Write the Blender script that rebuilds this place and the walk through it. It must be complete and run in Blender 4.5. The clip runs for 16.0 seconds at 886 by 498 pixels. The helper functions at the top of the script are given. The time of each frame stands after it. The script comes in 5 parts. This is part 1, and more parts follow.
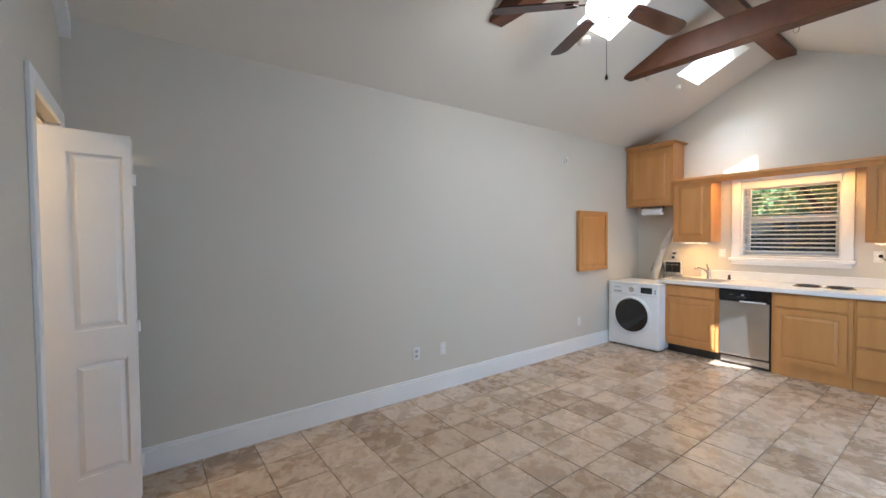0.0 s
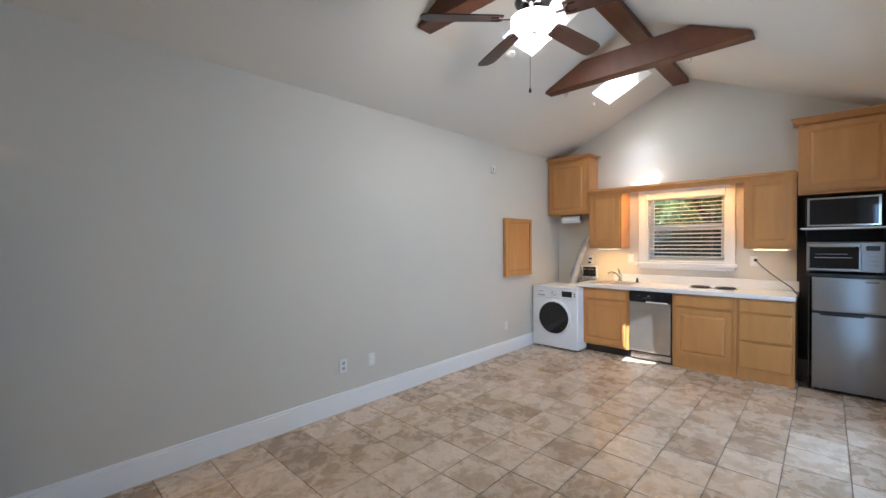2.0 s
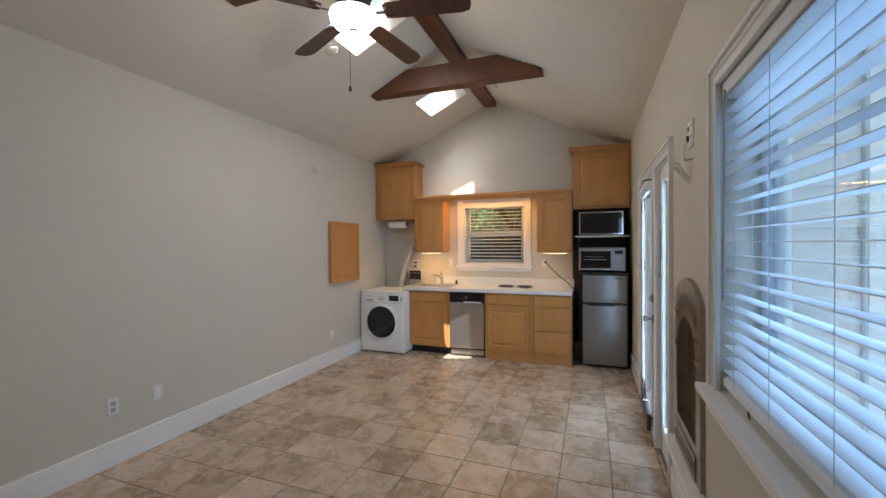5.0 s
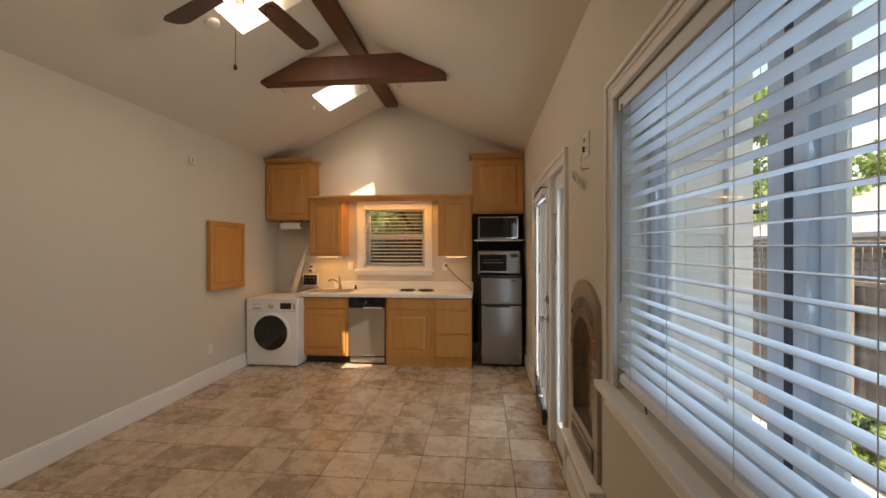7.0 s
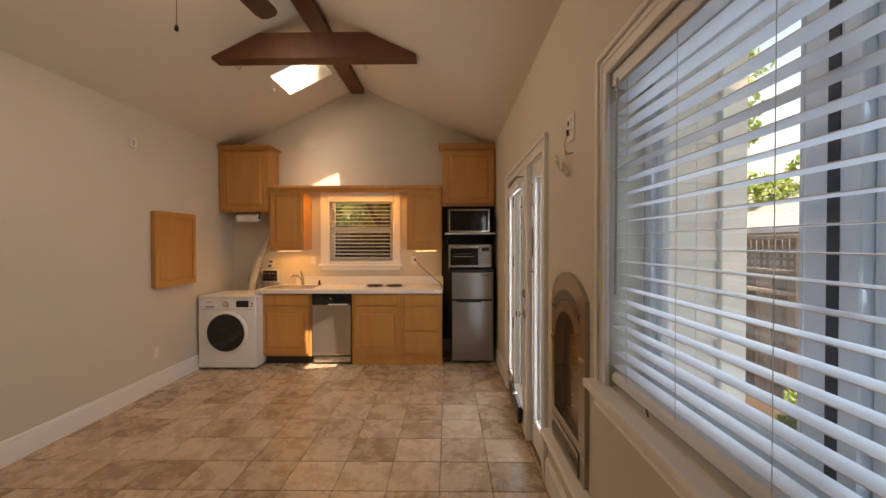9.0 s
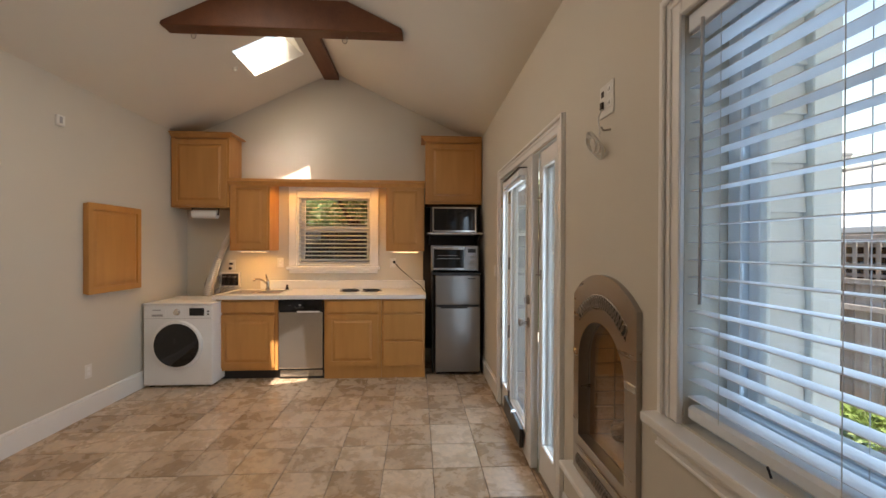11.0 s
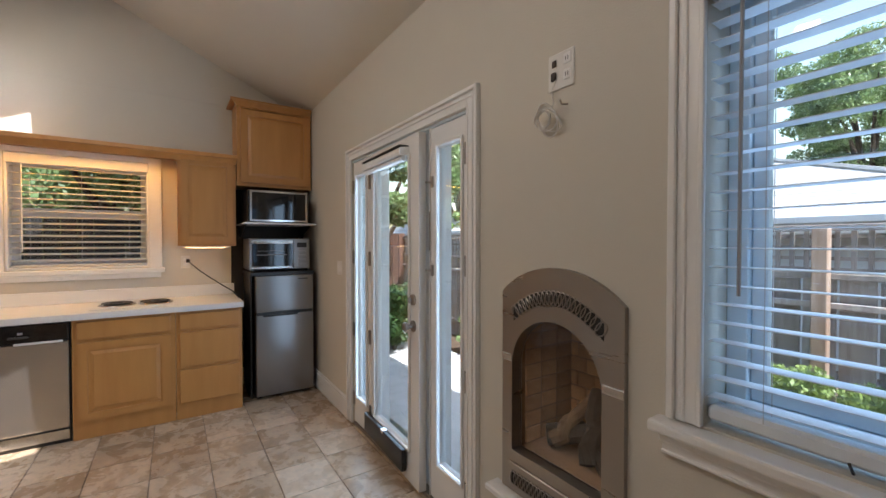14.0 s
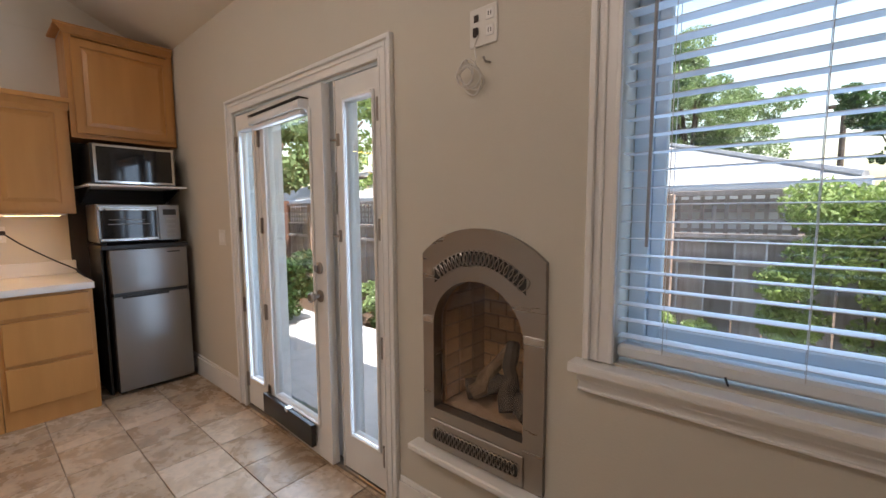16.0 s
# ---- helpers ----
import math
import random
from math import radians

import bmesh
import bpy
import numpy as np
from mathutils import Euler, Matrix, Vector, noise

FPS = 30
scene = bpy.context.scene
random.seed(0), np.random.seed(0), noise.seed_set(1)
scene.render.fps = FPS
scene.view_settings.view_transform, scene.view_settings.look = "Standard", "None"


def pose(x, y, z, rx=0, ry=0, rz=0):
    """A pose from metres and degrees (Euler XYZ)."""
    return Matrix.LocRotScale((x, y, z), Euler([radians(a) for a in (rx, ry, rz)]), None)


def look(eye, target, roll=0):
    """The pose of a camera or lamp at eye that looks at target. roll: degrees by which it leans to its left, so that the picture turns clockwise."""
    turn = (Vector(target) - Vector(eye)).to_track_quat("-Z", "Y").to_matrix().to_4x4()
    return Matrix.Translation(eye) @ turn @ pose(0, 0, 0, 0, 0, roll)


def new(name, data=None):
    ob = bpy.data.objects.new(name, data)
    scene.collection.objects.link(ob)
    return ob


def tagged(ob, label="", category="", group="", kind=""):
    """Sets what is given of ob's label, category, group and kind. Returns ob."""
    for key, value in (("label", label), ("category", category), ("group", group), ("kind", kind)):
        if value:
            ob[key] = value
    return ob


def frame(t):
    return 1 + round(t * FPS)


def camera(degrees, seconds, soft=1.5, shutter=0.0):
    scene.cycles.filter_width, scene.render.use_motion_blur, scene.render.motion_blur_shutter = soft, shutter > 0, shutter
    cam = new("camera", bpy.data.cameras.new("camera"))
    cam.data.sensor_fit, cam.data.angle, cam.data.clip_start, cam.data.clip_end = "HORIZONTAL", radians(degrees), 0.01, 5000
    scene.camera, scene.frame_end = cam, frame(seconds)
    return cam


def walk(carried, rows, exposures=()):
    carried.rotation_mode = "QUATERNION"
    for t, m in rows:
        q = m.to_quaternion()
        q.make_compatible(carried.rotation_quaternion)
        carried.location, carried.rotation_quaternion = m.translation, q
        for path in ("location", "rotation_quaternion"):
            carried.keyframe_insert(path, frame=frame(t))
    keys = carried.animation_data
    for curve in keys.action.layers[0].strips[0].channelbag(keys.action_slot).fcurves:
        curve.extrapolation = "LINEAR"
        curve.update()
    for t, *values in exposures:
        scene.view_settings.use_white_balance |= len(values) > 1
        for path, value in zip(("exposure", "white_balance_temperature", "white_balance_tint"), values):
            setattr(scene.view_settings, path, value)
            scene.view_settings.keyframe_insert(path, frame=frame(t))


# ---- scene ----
cam = camera(95.5, 16.0)
PATH = [
    (0, (0.128, 0.007, 1.475), (1.315, 1.615, 1.416), -0.5),
    (0.5, (0.131, 0.016, 1.461), (1.343, 1.606, 1.415), -0.7),
    (1, (0.134, 0.031, 1.472), (1.432, 1.552, 1.432), -0.6),
    (1.5, (0.15, 0.027, 1.469), (1.515, 1.488, 1.436), -0.5),
    (2, (0.169, 0.044, 1.479), (1.616, 1.424, 1.448), -0.5),
    (2.5, (0.195, 0.062, 1.473), (1.736, 1.337, 1.448), -0.4),
    (3, (0.235, 0.039, 1.488), (1.858, 1.207, 1.461), -0.4),
    (3.5, (0.252, 0.059, 1.475), (1.963, 1.095, 1.457), -0.3),
    (4, (0.276, 0.037, 1.494), (2.052, 0.956, 1.474), -0.4),
    (6.5, (0.394, 0.103, 1.497), (2.368, 0.425, 1.488), -0.1),
    (7, (0.432, 0.127, 1.498), (2.422, 0.324, 1.49), -0.1),
    (7.5, (0.466, 0.155, 1.502), (2.464, 0.25, 1.49), -0.1),
    (8, (0.492, 0.172, 1.497), (2.491, 0.224, 1.482), -0.1),
    (8.5, (0.52, 0.184, 1.487), (2.52, 0.222, 1.467), -0.0),
    (9, (0.612, 0.189, 1.469), (2.612, 0.216, 1.44), -0.1),
    (11.3, (1.068, 0.416, 1.436), (3.058, 0.219, 1.429), 0.2),
    (11.5, (1.102, 0.465, 1.451), (3.083, 0.186, 1.42), 0.2),
    (12, (1.238, 0.515, 1.441), (3.195, 0.106, 1.407), 0.1),
    (12.5, (1.364, 0.563, 1.44), (3.288, 0.016, 1.411), 0.1),
    (13, (1.458, 0.61, 1.429), (3.33, -0.094, 1.402), 0.2),
    (13.5, (1.559, 0.692, 1.428), (3.341, -0.215, 1.399), 0.1),
    (14, (1.631, 0.745, 1.417), (3.294, -0.366, 1.384), -0.0),
    (14.5, (1.684, 0.766, 1.401), (3.218, -0.516, 1.352), -0.0),
    (15, (1.726, 0.788, 1.382), (3.138, -0.625, 1.283), -0.1),
    (15.5, (1.754, 0.802, 1.378), (3.085, -0.683, 1.226), -0.3),
    (16, (1.762, 0.811, 1.386), (3.045, -0.712, 1.2), -0.3),
]
EXPOSURES = [(0, 2.16, 5280, 9), (2.0, 2.11, 5220, 9), (4.2, 1.80, 5230, 11), (6.3, 1.24, 7400, 12), (7.2, 1.21, 8050, 21), (9.2, 1.22, 9000, 26), (11.3, 1.43, 6800, 15), (12.5, 1.47, 6250, 12), (13.5, 1.43, 6050, 13), (14.5, 1.45, 6050, 16), (16, 1.53, 6550, 20)]
walk(cam, [(t, look(eye, target, roll)) for t, eye, target, roll in PATH], EXPOSURES)

# ---- world, sun, large lights ----
SUN_DIR = Vector((0.655, -0.058, -1.0)).normalized()
world = bpy.data.worlds.new("world")
scene.world = world
world.use_nodes = True
wn = world.node_tree
wn.nodes.clear()
sky = wn.nodes.new("ShaderNodeTexSky")
sky.sky_type = "NISHITA"
sky.sun_disc = False
sky.dust_density = 2.0
sky.air_density = 2.0
sky.ozone_density = 1.5
sky.sun_elevation = math.asin(-SUN_DIR.z)
sky.sun_rotation = math.atan2(-SUN_DIR.x, -SUN_DIR.y)
bg = wn.nodes.new("ShaderNodeBackground")
bg.inputs["Strength"].default_value = 0.15
wo = wn.nodes.new("ShaderNodeOutputWorld")
wn.links.new(sky.outputs[0], bg.inputs[0])
wn.links.new(bg.outputs[0], wo.inputs[0])


def lamp(name, kind, energy, color, m, **props):
    d = bpy.data.lights.new(name, kind)
    d.energy, d.color = energy, color
    for key, value in props.items():
        if key == "size":
            d.size = value
        elif key == "size_y":
            d.shape, d.size_y = "RECTANGLE", value
        elif key == "angle":
            d.angle = value
        elif key == "radius":
            d.shadow_soft_size = value
    ob = new(name, d)
    ob.matrix_world = m
    return ob


lamp("sun", "SUN", 5.0, (1.0, 0.94, 0.85), look((0, 0, 12), Vector((0, 0, 12)) + SUN_DIR), angle=radians(0.5))
# sky light entering by the openings
for z in (1.19, 1.52, 1.85):
    lamp("window_skylight", "AREA", 0.68, (0.40, 0.68, 1.0), look((1.375, -0.520, z), (1.375, 1.5, z - 0.45)), size=1.40, size_y=0.32)
lamp("door_skylight", "AREA", 1.5, (0.55, 0.78, 1.0), look((3.31, -0.432, 1.06), (3.31, 1.5, 1.06)), size=0.20, size_y=1.66)
lamp("door_skylight", "AREA", 3.6, (0.55, 0.78, 1.0), look((3.935, -0.395, 1.06), (4.0, 1.5, 1.06)), size=0.5, size_y=1.66)
lamp("door_skylight", "AREA", 1.3, (0.55, 0.78, 1.0), look((4.475, -0.432, 1.06), (4.475, 1.5, 1.06)), size=0.18, size_y=1.66)
lamp("roof_skylight", "AREA", 5.0, (1.0, 0.90, 0.76), look((3.315, 1.83, 3.40), (3.32, 1.75, 2.4)), size=0.46, size_y=0.46)
lamp("roof_skylight", "AREA", 2.4, (1.0, 0.88, 0.70), look((5.137, 1.83, 3.40), (5.13, 1.75, 2.4)), size=0.46, size_y=0.46)
# bulbs of the place
lamp("ceiling_fan_bulb", "POINT", 2.2, (1.0, 0.78, 0.54), pose(2.49, 1.43, 2.80), radius=0.06)
lamp("under_cabinet_lamp_far", "AREA", 0.8, (1.0, 0.52, 0.13), pose(5.86, 2.27, 1.352), size=0.06, size_y=0.34)
lamp("under_cabinet_lamp_near", "AREA", 0.8, (1.0, 0.52, 0.13), pose(5.86, 0.51, 1.372), size=0.06, size_y=0.32)
lamp("cornice_lamp", "AREA", 2.2, (1.0, 0.46, 0.07), pose(5.83, 1.4, 2.125), size=0.05, size_y=1.1)
lamp("closet_bulb", "POINT", 9.0, (1.0, 0.66, 0.32), pose(-0.85, 2.5, 2.2), radius=0.05)


# ---- materials ----
def mat(name, color, rough=0.6, metal=0.0, var=0.06, scale=3.0, bump=0.1, bscale=60.0, color2=None, stretch=(1, 1, 1),
        emit=None, estr=0.0, coat=0.0, per_object=0.0, spec=None):
    """Procedural surface: colour varied at two scales, fine relief."""
    m = bpy.data.materials.new(name)
    m.use_nodes = True
    n, l = m.node_tree.nodes, m.node_tree.links
    b = n["Principled BSDF"]
    b.inputs["Roughness"].default_value = rough
    b.inputs["Metallic"].default_value = metal
    if coat:
        b.inputs["Coat Weight"].default_value = coat
        b.inputs["Coat Roughness"].default_value = 0.2
    if spec is not None:
        b.inputs["Specular IOR Level"].default_value = spec
    tc = n.new("ShaderNodeTexCoord")
    mp = n.new("ShaderNodeMapping")
    mp.inputs["Scale"].default_value = stretch
    l.new(tc.outputs["Object"], mp.inputs["Vector"])
    big = n.new("ShaderNodeTexNoise")
    big.inputs["Scale"].default_value = scale
    big.inputs["Detail"].default_value = 6
    l.new(mp.outputs[0], big.inputs["Vector"])
    mix = n.new("ShaderNodeMixRGB")
    c = Vector(color)
    c2 = Vector(color2) if color2 else c * (1 - var * 2)
    mix.inputs[1].default_value = (*c, 1)
    mix.inputs[2].default_value = (*c2, 1)
    ramp = n.new("ShaderNodeMapRange")
    ramp.inputs["From Min"].default_value = 0.3
    ramp.inputs["From Max"].default_value = 0.7
    l.new(big.outputs["Fac"], ramp.inputs["Value"])
    l.new(ramp.outputs[0], mix.inputs[0])
    last = mix.outputs[0]
    if per_object:
        oi = n.new("ShaderNodeObjectInfo")
        hsv = n.new("ShaderNodeHueSaturation")
        mr = n.new("ShaderNodeMapRange")
        mr.inputs["To Min"].default_value = 1 - per_object
        mr.inputs["To Max"].default_value = 1 + per_object
        l.new(oi.outputs["Random"], mr.inputs["Value"])
        l.new(mr.outputs[0], hsv.inputs["Value"])
        l.new(last, hsv.inputs["Color"])
        last = hsv.outputs[0]
    l.new(last, b.inputs["Base Color"])
    if bump:
        fine = n.new("ShaderNodeTexNoise")
        fine.inputs["Scale"].default_value = bscale
        fine.inputs["Detail"].default_value = 4
        l.new(mp.outputs[0], fine.inputs["Vector"])
        bp = n.new("ShaderNodeBump")
        bp.inputs["Strength"].default_value = bump
        bp.inputs["Distance"].default_value = 0.01
        l.new(fine.outputs["Fac"], bp.inputs["Height"])
        l.new(bp.outputs[0], b.inputs["Normal"])
        rr = n.new("ShaderNodeMapRange")
        rr.inputs["To Min"].default_value = max(0, rough - 0.06)
        rr.inputs["To Max"].default_value = min(1, rough + 0.06)
        l.new(big.outputs["Fac"], rr.inputs["Value"])
        l.new(rr.outputs[0], b.inputs["Roughness"])
    if emit:
        b.inputs["Emission Color"].default_value = (*emit, 1)
        b.inputs["Emission Strength"].default_value = estr
    return m


def tile_mat():
    """Honed travertine: every tile its own clouding, veins and pits."""
    m = bpy.data.materials.new("travertine")
    m.use_nodes = True
    n, l = m.node_tree.nodes, m.node_tree.links
    b = n["Principled BSDF"]
    tc, oi = n.new("ShaderNodeTexCoord"), n.new("ShaderNodeObjectInfo")
    off = n.new("ShaderNodeVectorMath")
    off.operation = "MULTIPLY_ADD"
    comb = n.new("ShaderNodeCombineXYZ")
    for i in range(3):
        l.new(oi.outputs["Random"], comb.inputs[i])
    l.new(comb.outputs[0], off.inputs[0])
    off.inputs[1].default_value = (37, 61, 23)
    l.new(tc.outputs["Object"], off.inputs[2])
    cloud = n.new("ShaderNodeTexNoise")
    cloud.inputs["Scale"].default_value = 6.5
    cloud.inputs["Detail"].default_value = 7
    cloud.inputs["Roughness"].default_value = 0.68
    cloud.inputs["Distortion"].default_value = 0.45
    l.new(off.outputs[0], cloud.inputs["Vector"])
    ramp = n.new("ShaderNodeValToRGB")
    e = ramp.color_ramp.elements
    e[0].position, e[0].color = 0.26, (0.30, 0.212, 0.140, 1)
    e[1].position, e[1].color = 0.66, (0.52, 0.405, 0.300, 1)
    mid = e.new(0.42)
    mid.color = (0.41, 0.302, 0.205, 1)
    pale = e.new(0.52)
    pale.color = (0.47, 0.36, 0.255, 1)
    shift = n.new("ShaderNodeMath")
    shift.operation = "MULTIPLY_ADD"
    l.new(oi.outputs["Random"], shift.inputs[0])
    shift.inputs[1].default_value = 0.36
    add = n.new("ShaderNodeMath")
    add.operation = "ADD"
    l.new(cloud.outputs["Fac"], add.inputs[0])
    shift.inputs[2].default_value = -0.18
    l.new(shift.outputs[0], add.inputs[1])
    l.new(add.outputs[0], ramp.inputs[0])
    vein = n.new("ShaderNodeTexNoise")
    vein.inputs["Scale"].default_value = 28
    vein.inputs["Detail"].default_value = 5
    l.new(off.outputs[0], vein.inputs["Vector"])
    mr = n.new("ShaderNodeMapRange")
    mr.inputs["From Min"].default_value, mr.inputs["From Max"].default_value = 0.35, 0.65
    mr.inputs["To Min"].default_value, mr.inputs["To Max"].default_value = 0.86, 1.1
    l.new(vein.outputs["Fac"], mr.inputs["Value"])
    hsv = n.new("ShaderNodeHueSaturation")
    l.new(ramp.outputs[0], hsv.inputs["Color"])
    l.new(mr.outputs[0], hsv.inputs["Value"])
    l.new(hsv.outputs[0], b.inputs["Base Color"])
    rr = n.new("ShaderNodeMapRange")
    rr.inputs["To Min"].default_value, rr.inputs["To Max"].default_value = 0.19, 0.36
    l.new(cloud.outputs["Fac"], rr.inputs["Value"])
    l.new(rr.outputs[0], b.inputs["Roughness"])
    bp = n.new("ShaderNodeBump")
    bp.inputs["Strength"].default_value, bp.inputs["Distance"].default_value = 0.12, 0.004
    l.new(vein.outputs["Fac"], bp.inputs["Height"])
    l.new(bp.outputs[0], b.inputs["Normal"])
    return m


def glass_mat(name, color=(1, 1, 1), rough=0.0):
    m = bpy.data.materials.new(name)
    m.use_nodes = True
    b = m.node_tree.nodes["Principled BSDF"]
    b.inputs["Base Color"].default_value = (*color, 1)
    b.inputs["Transmission Weight"].default_value = 1.0
    b.inputs["Roughness"].default_value = rough
    b.inputs["IOR"].default_value = 1.45
    return m


M_WALL = mat("wall_paint", (0.588, 0.548, 0.472), 0.75, var=0.015, scale=1.2, bump=0.12, bscale=140)
M_CEIL = mat("ceiling_paint", (0.68, 0.63, 0.54), 0.85, var=0.015, scale=1.0, bump=0.1, bscale=120)
M_TRIM = mat("white_trim", (0.80, 0.79, 0.77), 0.4, var=0.02, scale=5, bump=0.03, bscale=80)
# copy of the white trim with the blue of sky light put into its colour
M_TRIMB = mat("skylit_blue_trim", (0.74, 0.83, 0.89), 0.5, var=0.03, scale=4, bump=0.03)
M_DOORW = mat("white_door", (0.78, 0.77, 0.75), 0.42, var=0.03, scale=3, bump=0.04, bscale=70)
M_GROUT = mat("grout", (0.17, 0.13, 0.10), 0.9, var=0.1, scale=8, bump=0.3, bscale=200)
M_TILE = tile_mat()
M_OAK = mat("honey_maple", (0.52, 0.250, 0.072), 0.38, var=0.05, scale=2.2, bump=0.05, bscale=30, color2=(0.45, 0.208, 0.058), stretch=(6, 6, 0.7), coat=0.2)
M_BEAM = mat("stained_beam", (0.13, 0.043, 0.013), 0.5, scale=2.5, bump=0.25, bscale=22, color2=(0.085, 0.026, 0.009), stretch=(3, 3, 3))
M_BEAMX = mat("stained_beam_long", (0.14, 0.048, 0.015), 0.5, scale=2.0, bump=0.25, bscale=16, color2=(0.09, 0.028, 0.01), stretch=(0.6, 6, 6))
M_COUNTER = mat("white_laminate", (0.76, 0.745, 0.72), 0.35, var=0.02, scale=10, bump=0.02)
M_STEEL = mat("brushed_steel", (0.56, 0.55, 0.53), 0.24, 0.95, var=0.04, scale=2, bump=0.012, bscale=70, stretch=(1, 1, 14))
M_SINK = mat("satin_sink_steel", (0.62, 0.62, 0.61), 0.36, 0.6, var=0.03, scale=4, bump=0.01)
M_STEELF = mat("brushed_steel_frame", (0.37, 0.34, 0.305), 0.29, 0.95, var=0.012, scale=2, bump=0.006, bscale=90, stretch=(1, 1, 9))
M_FRIDGE = mat("fridge_steel", (0.33, 0.33, 0.33), 0.33, 0.92, var=0.01, scale=3, bump=0.0, bscale=90, stretch=(1, 14, 1))
M_BLACK = mat("black_plastic", (0.014, 0.013, 0.013), 0.35, var=0.1, scale=5, bump=0.03)
# near-black brown: stands for shade in the alcove, also backs the valve box
M_ALCOVE = mat("dark_back_brown", (0.022, 0.016, 0.012), 0.6, bump=0.05)
M_GLOSSB = mat("black_glass", (0.008, 0.008, 0.009), 0.06, var=0.1, scale=5, bump=0, spec=0.6)
M_WHITEP = mat("white_enamel", (0.76, 0.77, 0.78), 0.28, var=0.015, scale=4, bump=0.0)
M_GREYP = mat("grey_plastic", (0.35, 0.35, 0.36), 0.4, var=0.03, bump=0)
M_CHROME = mat("chrome", (0.7, 0.69, 0.67), 0.14, 1.0, var=0.02, bump=0)
M_NICKEL = mat("satin_nickel", (0.36, 0.33, 0.30), 0.32, 1.0, var=0.04, bump=0)
M_BRONZE = mat("dark_bronze", (0.05, 0.035, 0.03), 0.35, 0.6, var=0.1, bump=0.02)
M_BLADE = mat("fan_blade", (0.045, 0.015, 0.009), 0.4, scale=3, bump=0.05, bscale=30, color2=(0.025, 0.009, 0.006), stretch=(1, 8, 8), coat=0.15)
M_GLOBE = mat("lit_glass_bowl", (0.9, 0.88, 0.84), 0.3, var=0, bump=0, emit=(1.0, 0.94, 0.86), estr=3.9)
M_LED = mat("lit_strip", (0.9, 0.8, 0.6), 0.5, var=0, bump=0, emit=(1.0, 0.62, 0.26), estr=3.2)
M_SLAT = mat("blind_slat", (0.71, 0.76, 0.82), 0.4, var=0.02, scale=3, bump=0.02)
M_SEAL = mat("blue_grey_seal", (0.05, 0.06, 0.075), 0.6, var=0.05, bump=0.05)
M_SLATK = mat("cream_blind_slat", (0.62, 0.60, 0.55), 0.45, var=0.03, scale=3, bump=0.02)
M_CORD = mat("blind_cord", (0.62, 0.62, 0.62), 0.8, bump=0)
M_GLASS = glass_mat("clear_glass", (0.86, 0.95, 1.0))
M_PLATE = mat("ivory_plate", (0.72, 0.70, 0.66), 0.35, var=0.02, bump=0)
M_BRICKF = mat("firebrick", (0.58, 0.34, 0.16), 0.85, var=0.15, scale=9, bump=0.5, bscale=60, per_object=0.25)
M_MORTAR = mat("firebox_mortar", (0.34, 0.22, 0.13), 0.9, var=0.1, bump=0.4)
M_LOG = mat("ceramic_log", (0.045, 0.03, 0.02), 0.9, scale=9, bump=0.8, bscale=30, color2=(0.03, 0.025, 0.02))
M_LOGP = mat("pale_ceramic_log", (0.26, 0.17, 0.09), 0.9, scale=7, bump=0.8, bscale=30, color2=(0.08, 0.05, 0.03), stretch=(3, 3, 0.5))
M_DARKBOX = mat("slot_dark_metal", (0.02, 0.018, 0.016), 0.7, bump=0.05)
M_CONC = mat("patio_concrete", (0.55, 0.53, 0.50), 0.85, var=0.06, scale=2.5, bump=0.3, bscale=70)
M_SOIL = mat("mulch", (0.12, 0.075, 0.045), 0.95, var=0.3, scale=14, bump=1.0, bscale=60)
M_FENCE = mat("weathered_fence", (0.40, 0.36, 0.34), 0.85, scale=4, bump=0.4, bscale=30, color2=(0.24, 0.20, 0.18), stretch=(6, 6, 0.6), per_object=0.3)
# fence wood darkened to near black in place of shade
M_SHADEF = mat("shade_dark_fence", (0.022, 0.018, 0.016), 0.85, scale=4, bump=0.4, bscale=30, color2=(0.018, 0.015, 0.013), stretch=(6, 6, 0.6), per_object=0.3)
# red-brown wood, its colour darkened for the shade of the tree before it
M_REDF = mat("shaded_red_brown_fence", (0.11, 0.05, 0.032), 0.85, scale=4, bump=0.4, bscale=30, color2=(0.06, 0.028, 0.02), stretch=(6, 6, 0.6), per_object=0.3)
M_POST = mat("redwood_post", (0.42, 0.32, 0.25), 0.8, scale=4, bump=0.3, bscale=30, color2=(0.20, 0.11, 0.07), stretch=(6, 6, 0.6))
M_SIDING = mat("blue_grey_siding", (0.68, 0.74, 0.79), 0.7, var=0.04, scale=3, bump=0.1, bscale=50)
M_ROOF = mat("grey_shingle", (0.36, 0.35, 0.34), 0.9, var=0.08, scale=6, bump=0.5, bscale=40)
M_NWALL = mat("neighbour_stucco", (0.50, 0.52, 0.54), 0.85, var=0.05, bump=0.2)
M_LEAF = mat("leaf_green", (0.27, 0.35, 0.15), 0.45, scale=3.5, bump=0, color2=(0.11, 0.18, 0.055))
M_LEAFL = mat("leaf_bright", (0.34, 0.43, 0.13), 0.5, scale=5, bump=0, color2=(0.16, 0.24, 0.06))
M_LEAFD = mat("leaf_dark", (0.06, 0.13, 0.03), 0.5, scale=3, bump=0, color2=(0.025, 0.06, 0.015))
